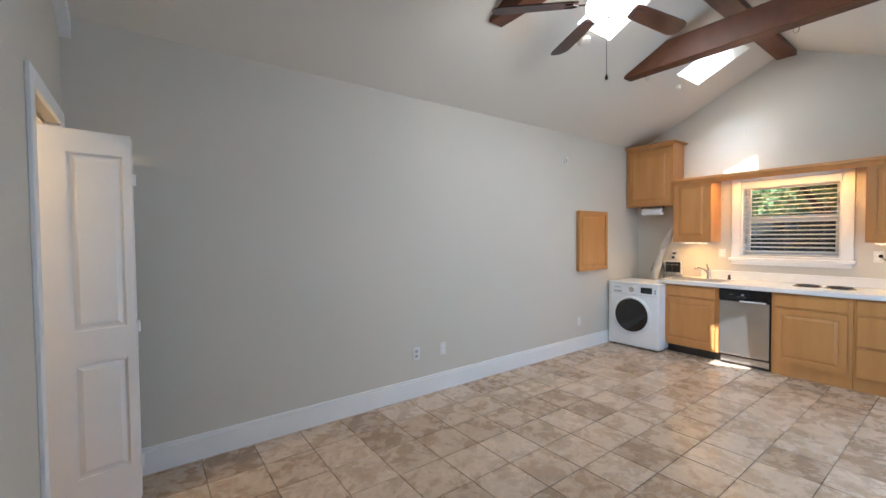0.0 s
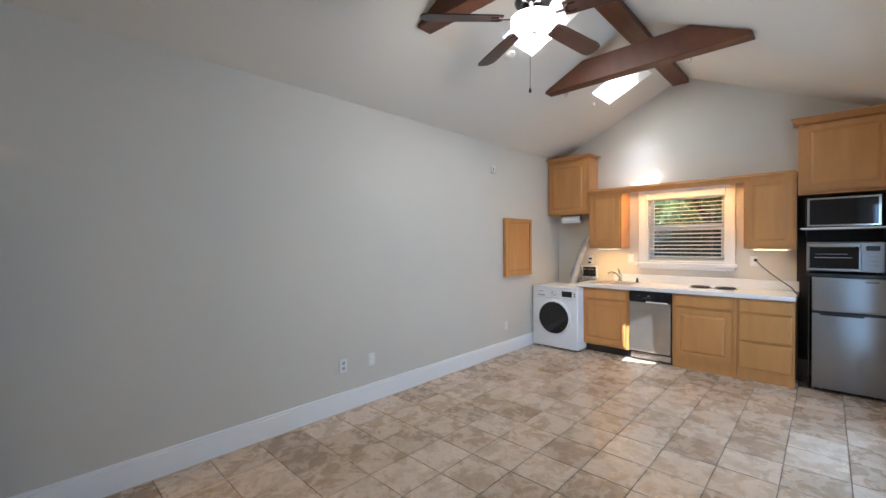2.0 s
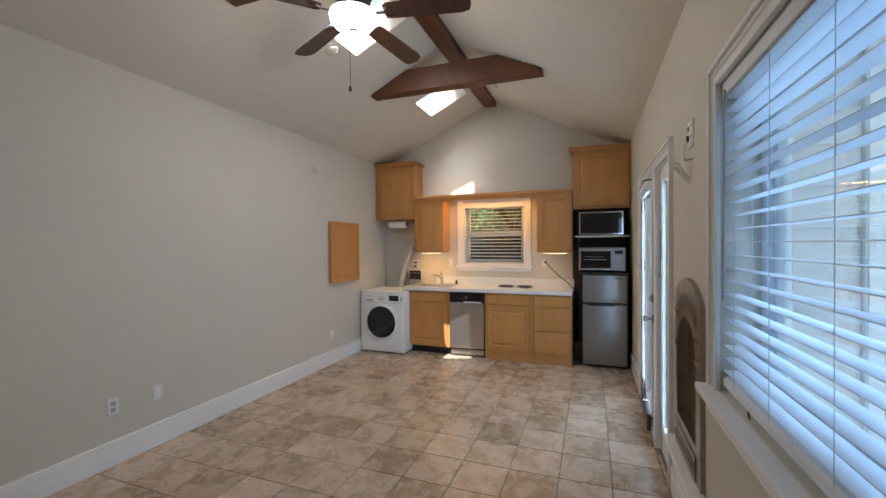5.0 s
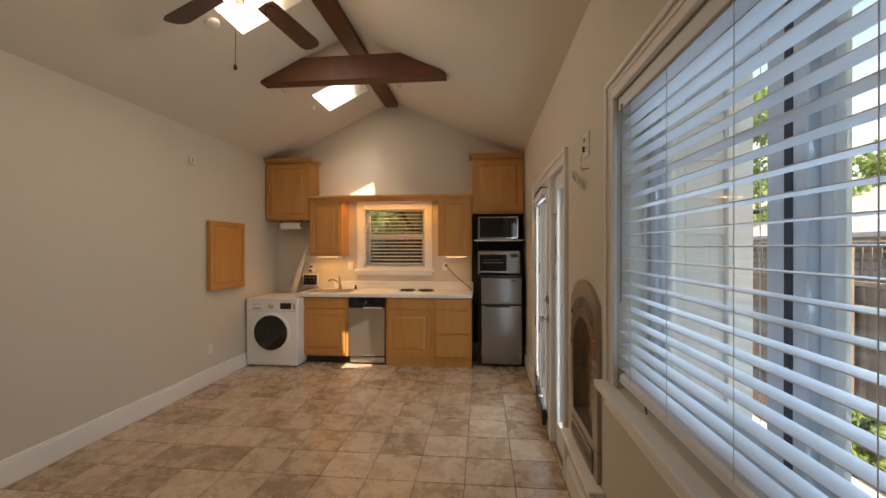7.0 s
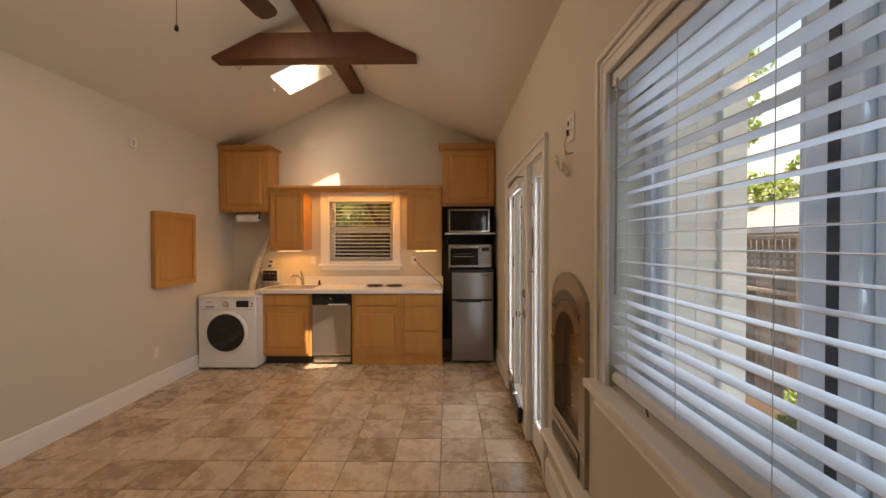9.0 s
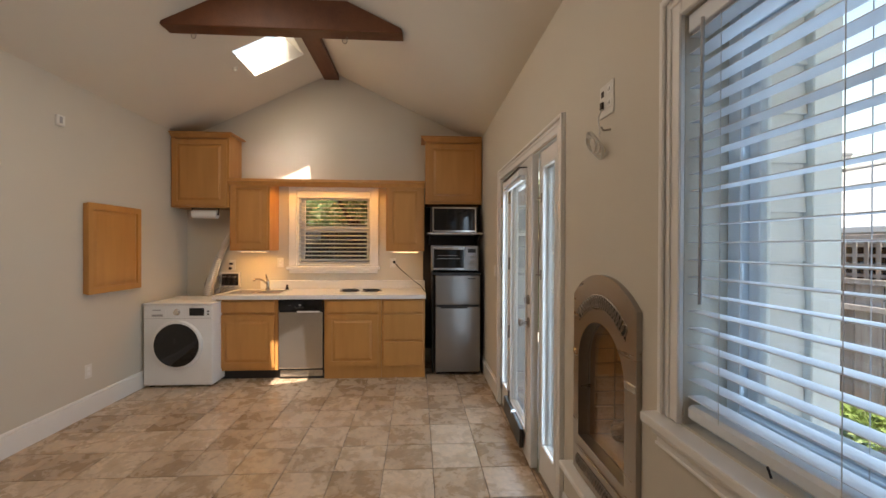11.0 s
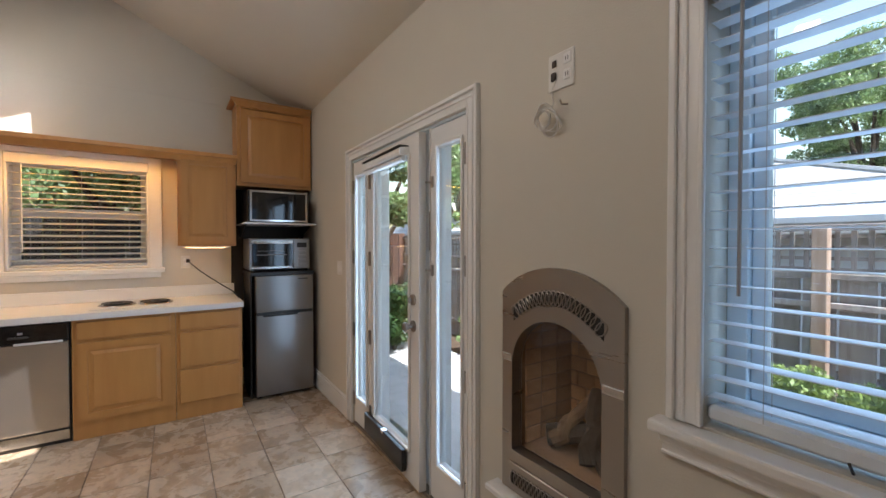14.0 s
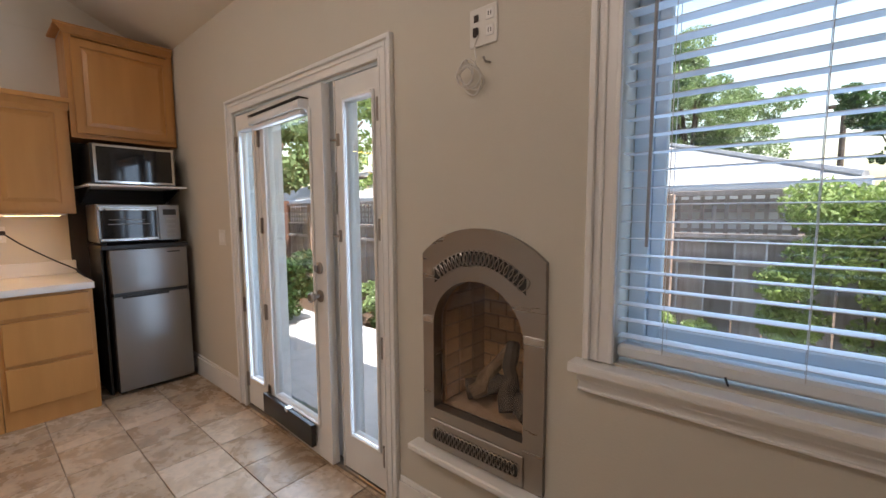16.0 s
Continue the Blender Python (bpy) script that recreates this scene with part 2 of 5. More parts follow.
for leaf in (M_LEAF, M_LEAFL, M_LEAFD):   # light shines through the leaves
    nt = leaf.node_tree
    thin, both = nt.nodes.new("ShaderNodeBsdfTranslucent"), nt.nodes.new("ShaderNodeMixShader")
    nt.links.new(nt.nodes["Principled BSDF"].inputs["Base Color"].links[0].from_socket, thin.inputs["Color"])
    both.inputs[0].default_value = 0.4
    nt.links.new(nt.nodes["Principled BSDF"].outputs[0], both.inputs[1])
    nt.links.new(thin.outputs[0], both.inputs[2])
    nt.links.new(both.outputs[0], nt.nodes["Material Output"].inputs["Surface"])
M_BARK = mat("bark", (0.13, 0.09, 0.06), 0.9, scale=6, bump=0.8, bscale=30, color2=(0.06, 0.045, 0.035))
M_PAPER = mat("paper_towel", (0.82, 0.81, 0.78), 0.9, bump=0.2, bscale=90)
M_HOSE = mat("duct_foil", (0.62, 0.60, 0.57), 0.4, 0.3, var=0.08, scale=12, bump=0.1)


# ---- mesh helpers ----
def box(bm, x0, x1, y0, y1, z0, z1, bevel=0.0, seg=1, rot=None):
    x0, x1, y0, y1, z0, z1 = min(x0, x1), max(x0, x1), min(y0, y1), max(y0, y1), min(z0, z1), max(z0, z1)
    r = bmesh.ops.create_cube(bm, size=1.0)
    vs = r["verts"]
    for v in vs:
        v.co = Vector(((x0 + x1) / 2 + v.co.x * (x1 - x0), (y0 + y1) / 2 + v.co.y * (y1 - y0), (z0 + z1) / 2 + v.co.z * (z1 - z0)))
    if rot:
        for v in vs:
            v.co = rot @ v.co
    if bevel:
        es = list({e for v in vs for e in v.link_edges})
        bmesh.ops.bevel(bm, geom=es, offset=bevel, segments=seg, affect="EDGES", profile=0.6, clamp_overlap=True)
    return bm


def cyl(bm, p, q, r, r2=None, n=16, caps=True):
    p, q = Vector(p), Vector(q)
    d = q - p
    m = Matrix.Translation((p + q) / 2) @ d.to_track_quat("Z", "Y").to_matrix().to_4x4()
    bmesh.ops.create_cone(bm, cap_ends=caps, segments=n, radius1=r, radius2=r if r2 is None else r2, depth=d.length, matrix=m)
    return bm


def lathe(bm, profile, center, n=28, axis="Z"):
    """A turned shape: profile of (radius, height)."""
    rings = []
    c = Vector(center)
    for r, h in profile:
        ring = []
        for i in range(n):
            a = 2 * math.pi * i / n
            p = Vector((r * math.cos(a), r * math.sin(a), h))
            if axis == "X":
                p = Vector((h, p.x, p.y))
            elif axis == "Y":
                p = Vector((p.x, h, p.y))
            ring.append(bm.verts.new(c + p))
        rings.append(ring)
    for a, b in zip(rings, rings[1:]):
        for i in range(n):
            bm.faces.new((a[i], a[(i + 1) % n], b[(i + 1) % n], b[i]))
    for ring in (rings[0], rings[-1]):
        bm.faces.new(ring)
    return bm


def tube(bm, pts, r, n=8):
    """A round bar along a line of points."""
    pts = [Vector(p) for p in pts]
    rings = []
    for i, p in enumerate(pts):
        d = (pts[min(i + 1, len(pts) - 1)] - pts[max(i - 1, 0)]).normalized()
        up = Vector((0, 0, 1)) if abs(d.z) < 0.95 else Vector((1, 0, 0))
        a = d.cross(up).normalized()
        b = d.cross(a)
        rr = r(i / (len(pts) - 1)) if callable(r) else r
        rings.append([bm.verts.new(p + a * rr * math.cos(2 * math.pi * k / n) + b * rr * math.sin(2 * math.pi * k / n)) for k in range(n)])
    for u, v in zip(rings, rings[1:]):
        for k in range(n):
            bm.faces.new((u[k], u[(k + 1) % n], v[(k + 1) % n], v[k]))
    bm.faces.new(rings[0])
    bm.faces.new(rings[-1])
    return bm


def prism(bm, poly, a, b, axis="Y"):
    """A flat outline of (u, v), drawn out along an axis from a to b."""
    def at(u, v, w):
        return {"X": (w, u, v), "Y": (u, w, v), "Z": (u, v, w)}[axis]
    lo = [bm.verts.new(at(u, v, a)) for u, v in poly]
    hi = [bm.verts.new(at(u, v, b)) for u, v in poly]
    bm.faces.new(lo)
    bm.faces.new(hi)
    for i in range(len(poly)):
        j = (i + 1) % len(poly)
        bm.faces.new((lo[i], lo[j], hi[j], hi[i]))
    return bm


def part(name, bm, material, parent=None, label="", kind="", smooth=False):
    bmesh.ops.recalc_face_normals(bm, faces=bm.faces)
    me = bpy.data.meshes.new(name)
    bm.to_mesh(me)
    bm.free()
    me.materials.append(material)
    if smooth:
        me.shade_smooth()
        me.set_sharp_from_angle(angle=radians(35))
    ob = new(name, me)
    if parent:
        ob.parent = parent
    return tagged(ob, label, kind=kind)


def B(*boxes, bevel=0.0):
    bm = bmesh.new()
    for b in boxes:
        box(bm, *b, bevel=bevel)
    return bm


def thing(name, label, category, at=(0, 0, 0), group="", kind=""):
    """An Empty at the thing's base. Parts are drawn in the world and hung on it in place."""
    ob = new(name)
    ob.empty_display_size = 0.1
    ob.location = at
    bpy.context.view_layer.update()
    return tagged(ob, label, category, group, kind)


def put(name, bm, material, owner, label="", smooth=False, kind=""):
    """A part drawn in world coordinates, hung on a thing or part."""
    origin = owner.location if owner.parent is None else owner.parent.location
    if owner.parent is None:
        for v in bm.verts:
            v.co -= origin
    else:
        for v in bm.verts:
            v.co -= origin + owner.location
    return part(name, bm, material, owner, label, kind, smooth)


def slab(us, vs, holes, place, w0, w1):
    """A flat body over the grid us x vs with holes (u0, u1, v0, v1); place maps (u, v, w) to the world."""
    us = sorted(set(list(us) + [h[i] for h in holes for i in (0, 1)]))
    vs = sorted(set(list(vs) + [h[i] for h in holes for i in (2, 3)]))
    nu, nv = len(us) - 1, len(vs) - 1
    solid = {}
    for i in range(nu):
        for j in range(nv):
            cu, cv = (us[i] + us[i + 1]) / 2, (vs[j] + vs[j + 1]) / 2
            solid[i, j] = not any(h[0] < cu < h[1] and h[2] < cv < h[3] for h in holes)
    bm = bmesh.new()
    verts = {}

    def v(i, j, k):
        if (i, j, k) not in verts:
            verts[i, j, k] = bm.verts.new(place(us[i], vs[j], (w0, w1)[k]))
        return verts[i, j, k]
    for (i, j), s in solid.items():
        if not s:
            continue
        bm.faces.new((v(i, j, 0), v(i + 1, j, 0), v(i + 1, j + 1, 0), v(i, j + 1, 0)))
        bm.faces.new((v(i, j, 1), v(i + 1, j, 1), v(i + 1, j + 1, 1), v(i, j + 1, 1)))
        for di, dj, a, b in ((-1, 0, (i, j), (i, j + 1)), (1, 0, (i + 1, j), (i + 1, j + 1)), (0, -1, (i, j), (i + 1, j)), (0, 1, (i, j + 1), (i + 1, j + 1))):
            if not solid.get((i + di, j + dj), False):
                bm.faces.new((v(*a, 0), v(*b, 0), v(*b, 1), v(*a, 1)))
    return bm


# ---- large structure ----
X0, X1, Y0, Y1 = -0.235, 6.07, -0.415, 3.13
WT = 0.22
RY, RZ, EZ = 1.39, 3.58, 2.742
KL, KR = (RZ - EZ) / (Y1 - RY), (RZ - EZ) / (RY - Y0)
WIN = (0.63, 2.127, 0.93, 2.10)
DOOR = (3.15, 4.64, 0.0, 2.05)
KWIN = (0.93, 1.83, 1.195, 2.12)
SKY = [(3.07, 3.56), (4.89, 5.43)]
SKY_Y = (1.575, 2.08)


def ceil_z(y):
    return RZ - (KL * (y - RY) if y > RY else KR * (RY - y))


def S(name, bm, material, label, kind="structure", cat="wall"):
    return tagged(part(name, bm, material, None, label), category=cat, kind=kind)


S("wall_window_side", slab((X0, X1), (-0.14, EZ), [WIN, (*DOOR[:2], -0.01, DOOR[3]), (2.385, 2.855, 0.555, 1.175)], lambda u, v, w: (u, w, v), Y0 - WT, Y0), M_WALL,
  "greige painted wall with french doors, fireplace and wide window")
S("wall_long", slab((X0 - 1.2, X1), (-0.14, EZ), [], lambda u, v, w: (u, w, v), Y1, Y1 + 0.15), M_WALL, "long plain greige painted wall")


def gable(x0, x1, holes, name, label):
    bm = slab((Y0 - WT, Y0, Y1, Y1 + 0.15), (-0.14, EZ), holes, lambda u, v, w: (w, u, v), x0, x1)
    prism(bm, [(Y0 - WT, EZ + 0.001), (Y1 + 0.15, EZ + 0.001), (Y1, EZ + 0.03), (RY, RZ + 0.03), (Y0, EZ + 0.03)], x0, x1, "X")
    return S(name, bm, M_WALL, label)


gable(X1, X1 + 0.18, [KWIN], "wall_kitchen_gable", "greige painted gable wall above the kitchen counter")
CL = (2.31, 2.98, -0.01, 2.10)
gable(X0 - 0.12, X0, [CL], "wall_closet_gable", "greige painted partition wall with a closet opening")


# unseen tops of the wells are skewed to steer the sun patches
LEANX = 0.64
LEANW = 1.4   # the roof wells lean down the slope


def slope(side):
    run = (Y1 + 0.5 - RY) if side > 0 else (RY - Y0 + 0.5)
    holes = [(a, b, SKY_Y[0] - RY, SKY_Y[1] - RY) for a, b in SKY] if side > 0 else []

    def place(u, v, w):
        y = RY + side * v
        z = RZ - (KL if side > 0 else KR) * v
        return Vector((u - (w * LEANX if side > 0 else 0), y + (w * LEANW if side > 0 else 0), z + w))
    # unseen 0.6 overhang past the gable, added to shade the fence there
    return slab((X0 - 0.2, X1 + 0.6), (0, run), holes, place, 0.0, 0.12 if side > 0 else 0.22)


S("ceiling_long_side", slope(1), M_CEIL, "sloping painted ceiling with two square roof openings", cat="ceiling")
S("ceiling_window_side", slope(-1), M_CEIL, "sloping painted ceiling", cat="ceiling")

S("ridge_cap", prism(bmesh.new(), [(RY + 0.002, RZ + 0.003), (RY + 0.167, RZ + 0.119), (RY + 0.002, RZ + 0.22)], X0 - 0.2, X1 + 0.6, "X"), M_CEIL, "closed roof ridge", cat="roof")

# roof lights
for a, b in SKY:
    zt = lambda y: RZ - KL * (y - 0.168 - RY) + 0.135
    y0, y1 = SKY_Y[0] + 0.168, SKY_Y[1] + 0.168
    a, b = a - 0.08, b - 0.08
    sl = thing("skylight", "square white-framed skylight with clear glass", "skylight", (a, y0, zt(y0)), "skylights")
    bm = bmesh.new()
    # one bar of the far skylight is drawn 0.10 wider to cut stray sun
    for (p, q, r, s) in ((a - 0.05, b + 0.05, y0 - 0.05, y0), (a - 0.05, b + 0.05, y1, y1 + 0.05), (a - 0.05, a + (0.10 if a > 4 else 0.0), y0, y1), (b, b + 0.05, y0, y1)):
        vs = [bm.verts.new((x, y, zt(y) + dz)) for dz in (-0.01, 0.04) for x, y in ((p, r), (q, r), (q, s), (p, s))]
        for f in ((0, 1, 2, 3), (4, 5, 6, 7), (0, 1, 5, 4), (1, 2, 6, 5), (2, 3, 7, 6), (3, 0, 4, 7)):
            bm.faces.new([vs[i] for i in f])
    put("frame", bm, M_TRIM, sl)
    bm = bmesh.new()
    vs = [bm.verts.new((x, y, zt(y) + dz)) for dz in (0.012, 0.018) for x, y in ((a - 0.01, y0 - 0.01), (b + 0.01, y0 - 0.01), (b + 0.01, y1 + 0.01), (a - 0.01, y1 + 0.01))]
    for f in ((0, 1, 2, 3), (4, 5, 6, 7), (0, 1, 5, 4), (1, 2, 6, 5), (2, 3, 7, 6), (3, 0, 4, 7)):
        bm.faces.new([vs[i] for i in f])
    put("pane", bm, M_GLASS, sl).visible_shadow = False

# beams
S("ridge_beam", box(bmesh.new(), X0, X1, 1.325, 1.50, 3.49, 3.60), M_BEAMX, "brown stained timber ridge beam", cat="beam")
bpy.data.objects["ridge_beam"]["kind"] = "structure"


def tie(x0, x1):
    ob = part("tie_beam", prism(bmesh.new(), [(0.47, 3.115), (2.31, 3.115), (2.30, 3.15), (1.90, 3.35), (0.91, 3.35), (0.48, 3.15)], x0, x1, "X"), M_BEAM)
    bev = bmesh.new()
    bev.from_mesh(ob.data)
    bmesh.ops.bevel(bev, geom=list(bev.edges), offset=0.006, segments=1, affect="EDGES")
    bev.to_mesh(ob.data)
    bev.free()
    return tagged(ob, "brown stained timber tie beam with clipped ends", "beam", "tie beams", "structure")


tie(2.28, 2.42)
tie(4.20, 4.34)

# baseboards
bb = lambda *r: box(bmesh.new(), *r, bevel=0.004)


def base(name, x0, x1, y0, y1):
    bm = B((x0, x1, y0, y1, 0.0, 0.145))
    along_x = abs(x1 - x0) > abs(y1 - y0)
    if along_x:
        w = y0 if abs(y0 - Y0) < 0.01 else y1
        s = 1 if w == y0 else -1
        box(bm, x0, x1, min(w, w + s * 0.010), max(w, w + s * 0.010), 0.145, 0.17, bevel=0.003)
    else:
        box(bm, x0, x0 + 0.010, y0, y1, 0.145, 0.17, bevel=0.003)
    return S(name, bm, M_TRIM, "white painted baseboard", cat="baseboard")


base("baseboard", X0, X1, Y1 - 0.016, Y1)
base("baseboard", 4.735, X1, Y0, Y0 + 0.016)
base("baseboard", X0, 3.055, Y0, Y0 + 0.016)
S("crown_trim", prism(bmesh.new(), [(Y1, EZ - 0.12), (Y1, EZ - 0.005), (RY, RZ - 0.005), (RY, RZ - 0.12)], X0, X0 + 0.05, "X"), M_TRIM, "white crown moulding under the slope", cat="trim")

# floor sheet under the tiles
S("floor", B((X0 - 1.2, X1, Y0 - WT, Y1, -0.14, -0.006)), M_GROUT, "travertine tile floor with dark grout lines", cat="floor")
# closet behind the partition
S("closet_wall", slab((1.6, Y1), (0.0, 2.75), [], lambda u, v, w: (w, u, v), -1.45, -1.35), M_WALL, "painted closet wall")
S("closet_wall", slab((-1.35, X0 - 0.12), (0.0, 2.75), [], lambda u, v, w: (u, w, v), 1.5, 1.6), M_WALL, "painted closet wall")
S("closet_ceiling", B((-1.45, X0 - 0.12, 1.5, Y1 + 0.15, 2.5, 2.6)), M_CEIL, "painted closet ceiling", cat="ceiling")


# ---- french door set ----
def casing(name, x0, x1, z0, z1, w, label, y=Y0, bottom=False):
    """Moulded trim round an opening in the window wall."""
    for a, b, c, d in ((x0 - w, x0, z0, z1 + w), (x1, x1 + w, z0, z1 + w), (x0, x1, z1, z1 + w)):
        vert = (d - c) > (b - a)
        bm = bmesh.new()
        box(bm, a, b, y, y + 0.014, c, d, bevel=0.002)
        if vert:
            out = a if a < x0 else b
            s = 1 if a < x0 else -1
            box(bm, out, out + s * 0.022, y + 0.013, y + 0.026, c, d, bevel=0.004)
            box(bm, out + s * 0.036, out + s * 0.048, y + 0.013, y + 0.019, c, d - 0.02, bevel=0.003)
            inn = out + s * w
            box(bm, inn, inn - s * 0.014, y + 0.013, y + 0.018, c, d - w + 0.014, bevel=0.003)
        else:
            box(bm, a - w, b + w, y + 0.0131, y + 0.0262, d - 0.022, d, bevel=0.004)
            box(bm, a - w + 0.04, b + w - 0.04, y + 0.013, y + 0.019, d - 0.048, d - 0.036, bevel=0.003)
            box(bm, a, b, y + 0.013, y + 0.018, c, c + 0.014, bevel=0.003)
        S(name, bm, M_TRIM, label, cat="trim")


casing("trim", DOOR[0], DOOR[1], 0.0, DOOR[3], 0.088, "white moulded door casing")
# jambs and mullion posts, as deep as the wall
bm = bmesh.new()
for a, b in ((3.15, 3.165), (4.625, 4.64)):
    box(bm, a, b, -0.565, Y0 - 0.046, 0.0, 2.035)
box(bm, 3.1505, 4.6395, -0.60, Y0 - 0.002, 2.035, 2.0495)
S("door_frame", bm, M_TRIMB, "deep white outer door frame, tinted blue for sky light", cat="door frame")
S("door_reveal", B((4.6255, 4.6398, Y0 - WT - 0.02, -0.566, 0, 2.034), (3.1502, 3.1645, Y0 - WT - 0.02, -0.566, 0, 2.034)), M_TRIMB, "white outer door reveal, tinted blue for sky light", cat="door frame")
S("door_post", B((3.502, 3.553, -0.565, Y0 - 0.046, 0.0, 2.034), (3.5535, 3.668, -0.500, Y0 - 0.048, 0.0, 2.034), (4.292, 4.318, -0.565, Y0 - 0.046, 0.0, 2.034), (3.501, 3.5105, Y0 - 0.0455, Y0 - 0.004, 0.0, 2.034)), M_TRIM, "white mullion posts between the glazed leaves", cat="door frame")
S("threshold", B((3.166, 4.624, Y0 - WT - 0.05, Y0 + 0.005, -0.005, 0.018), bevel=0.004), M_NICKEL, "worn metal threshold", cat="threshold")


def glazed_leaf(name, w, h, gx0, gx1, gz0, gz1, label, m, bead=0.018):
    """A glazed leaf: hinge at x 0, running to x w, its room face at y 0."""
    th = 0.044
    own = thing(name, label, "door", kind="structure")
    bm = slab((0, w), (0, h), [(gx0, gx1, gz0, gz1)], lambda u, v, q: (u, q, v), -th, 0)
    part("leaf_frame", bm, M_DOORW, own)
    bm = bmesh.new()
    for a, b, c, d in ((gx0 - bead, gx0, gz0 - bead, gz1 + bead), (gx1, gx1 + bead, gz0 - bead, gz1 + bead), (gx0, gx1, gz0 - bead, gz0), (gx0, gx1, gz1, gz1 + bead)):
        box(bm, a, b, 0.0, 0.012, c, d, bevel=0.005)
    part("glazing_bead", bm, M_TRIM, own)
    p = part("pane", B((gx0 - 0.004, gx1 + 0.004, -0.024, -0.018, gz0 - 0.004, gz1 + 0.004)), M_GLASS, own, "clear glass pane")
    p.visible_shadow = False
    own.matrix_world = m
    return own


dA = glazed_leaf("door_1", 0.327, 2.005, 0.045, 0.253, 0.205, 1.895, "white closed sidelight door leaf with a tall narrow pane", pose(3.168, Y0 - 0.006, 0.024))
dC = glazed_leaf("door_2", 0.305, 2.005, 0.06, 0.25, 0.205, 1.895, "white closed sidelight door leaf with a tall narrow pane", pose(4.319, Y0 - 0.006, 0.024))
# the middle leaf stands ajar: hinged at its far edge
dB = glazed_leaf("door_3", 0.743, 2.005, 0.095, 0.62, 0.195, 1.885, "white glazed french door standing slightly ajar", pose(4.291, Y0 + 0.004, 0.022, 0, 0, 180 - 2.6) @ Matrix.Diagonal((1, -1, 1, 1)))


def hinge(own, x, z, y=0.0):
    bm = bmesh.new()
    cyl(bm, (x, y + 0.008, z - 0.05), (x, y + 0.008, z + 0.05), 0.007, n=10)
    box(bm, x - 0.018, x + 0.018, y + 0.0005, y + 0.004, z - 0.05, z + 0.05)
    part("hinge", bm, M_NICKEL, own, "dull metal hinge")


for z in (0.18, 0.72, 1.28, 1.82):
    hinge(dA, 0.0, z)
    hinge(dC, 0.305, z)
    hinge(dB, 0.0, z)


def knob(own, x, z, name="door_knob", r=0.027):
    bm = bmesh.new()
    lathe(bm, [(0.001, 0.0), (0.033, 0.0), (0.033, 0.006), (0.012, 0.010), (0.011, 0.032), (0.020, 0.036), (r, 0.048), (r, 0.058), (0.018, 0.066), (0.001, 0.068)], (x, 0.0, z), n=20, axis="Y")
    part(name, bm, M_NICKEL, own, "satin metal knob", smooth=True)


knob(dB, 0.675, 0.92)
bm = lathe(bmesh.new(), [(0.001, 0.0), (0.032, 0.0), (0.030, 0.012), (0.022, 0.017), (0.001, 0.018)], (0.675, 0, 1.07), n=20, axis="Y")
box(bm, 0.669, 0.681, 0.017, 0.032, 1.052, 1.088, bevel=0.003)
part("deadbolt", bm, M_NICKEL, dB, "satin metal deadbolt thumb turn", smooth=True)
bm = B((0.735, 0.7375, -0.032, -0.010, 0.88, 0.95), (0.735, 0.7375, -0.032, -0.010, 1.04, 1.10))
part("latch_plate", bm, M_NICKEL, dB)
# latch bolts on the fixed leaf
bm = bmesh.new()
for z in (1.24, 1.72):
    cyl(bm, (0.33 - 0.02, 0.006, z), (0.33 + 0.018, 0.02, z), 0.006, n=8)
    box(bm, 0.30, 0.322, 0.0, 0.006, z - 0.03, z + 0.03)
cyl(bm, (0.325, 0.01, 1.35), (0.325, 0.01, 1.56), 0.004, n=6)
part("slide_bolt", bm, M_NICKEL, dA, "small metal slide bolts")

ob = thing("roller_blind", "white rolled-up door shade with black top cover", "blind", (4.0, Y0, 1.91))
mD = pose(4.291, Y0 + 0.004, 0.022, 0, 0, 180 - 2.6) @ Matrix.Diagonal((1, -1, 1, 1))


def putd(name, bm, material, own, label="", smooth=False):
    for v in bm.verts:
        v.co = mD @ v.co
    return put(name, bm, material, own, label, smooth)


bm = bmesh.new()
prism(bm, [(0.0, 1.895), (0.055, 1.895), (0.062, 1.91), (0.062, 1.925), (0.05, 1.94), (0.0, 1.945)], -0.005, 0.62, "X")
putd("headrail", bm, M_TRIM, ob)
putd("top_cover", B((-0.003, 0.618, 0.001, 0.06, 1.946, 1.952)), M_BLACK, ob, "black cover strip")
putd("shade_roll", cyl(bmesh.new(), (0.01, 0.028, 1.88), (0.605, 0.028, 1.88), 0.016, n=14), M_TRIM, ob, smooth=True)
ob = thing("draft_panel", "black padded panel hung low on the glazed door", "door panel", (4.0, Y0, 0.06))
putd("panel", box(bmesh.new(), -0.02, 0.60, 0.012, 0.042, 0.055, 0.185, bevel=0.008, seg=2), M_BLACK, ob, smooth=True)
putd("bracket", B((0.29, 0.33, 0.012, 0.047, 0.17, 0.192), bevel=0.002), M_CHROME, ob, "small metal clips")

# ---- wide window with blind ----
casing("trim", WIN[0], WIN[1], WIN[2], WIN[3], 0.088, "white moulded window casing")
bm = bmesh.new()
box(bm, WIN[0] - 0.12, WIN[1] + 0.120, Y0 - 0.055, Y0 + 0.062, 0.892, 0.923, bevel=0.008, seg=2)
S("window_stool", bm, M_TRIM, "white window stool with rounded nose", cat="window sill")
bm = B((WIN[0] - 0.1, WIN[1] + 0.10, Y0, Y0 + 0.018, 0.826, 0.891), bevel=0.003)
box(bm, WIN[0] - 0.1, WIN[1] + 0.10, Y0 + 0.0175, Y0 + 0.036, 0.862, 0.8915, bevel=0.007, seg=2)
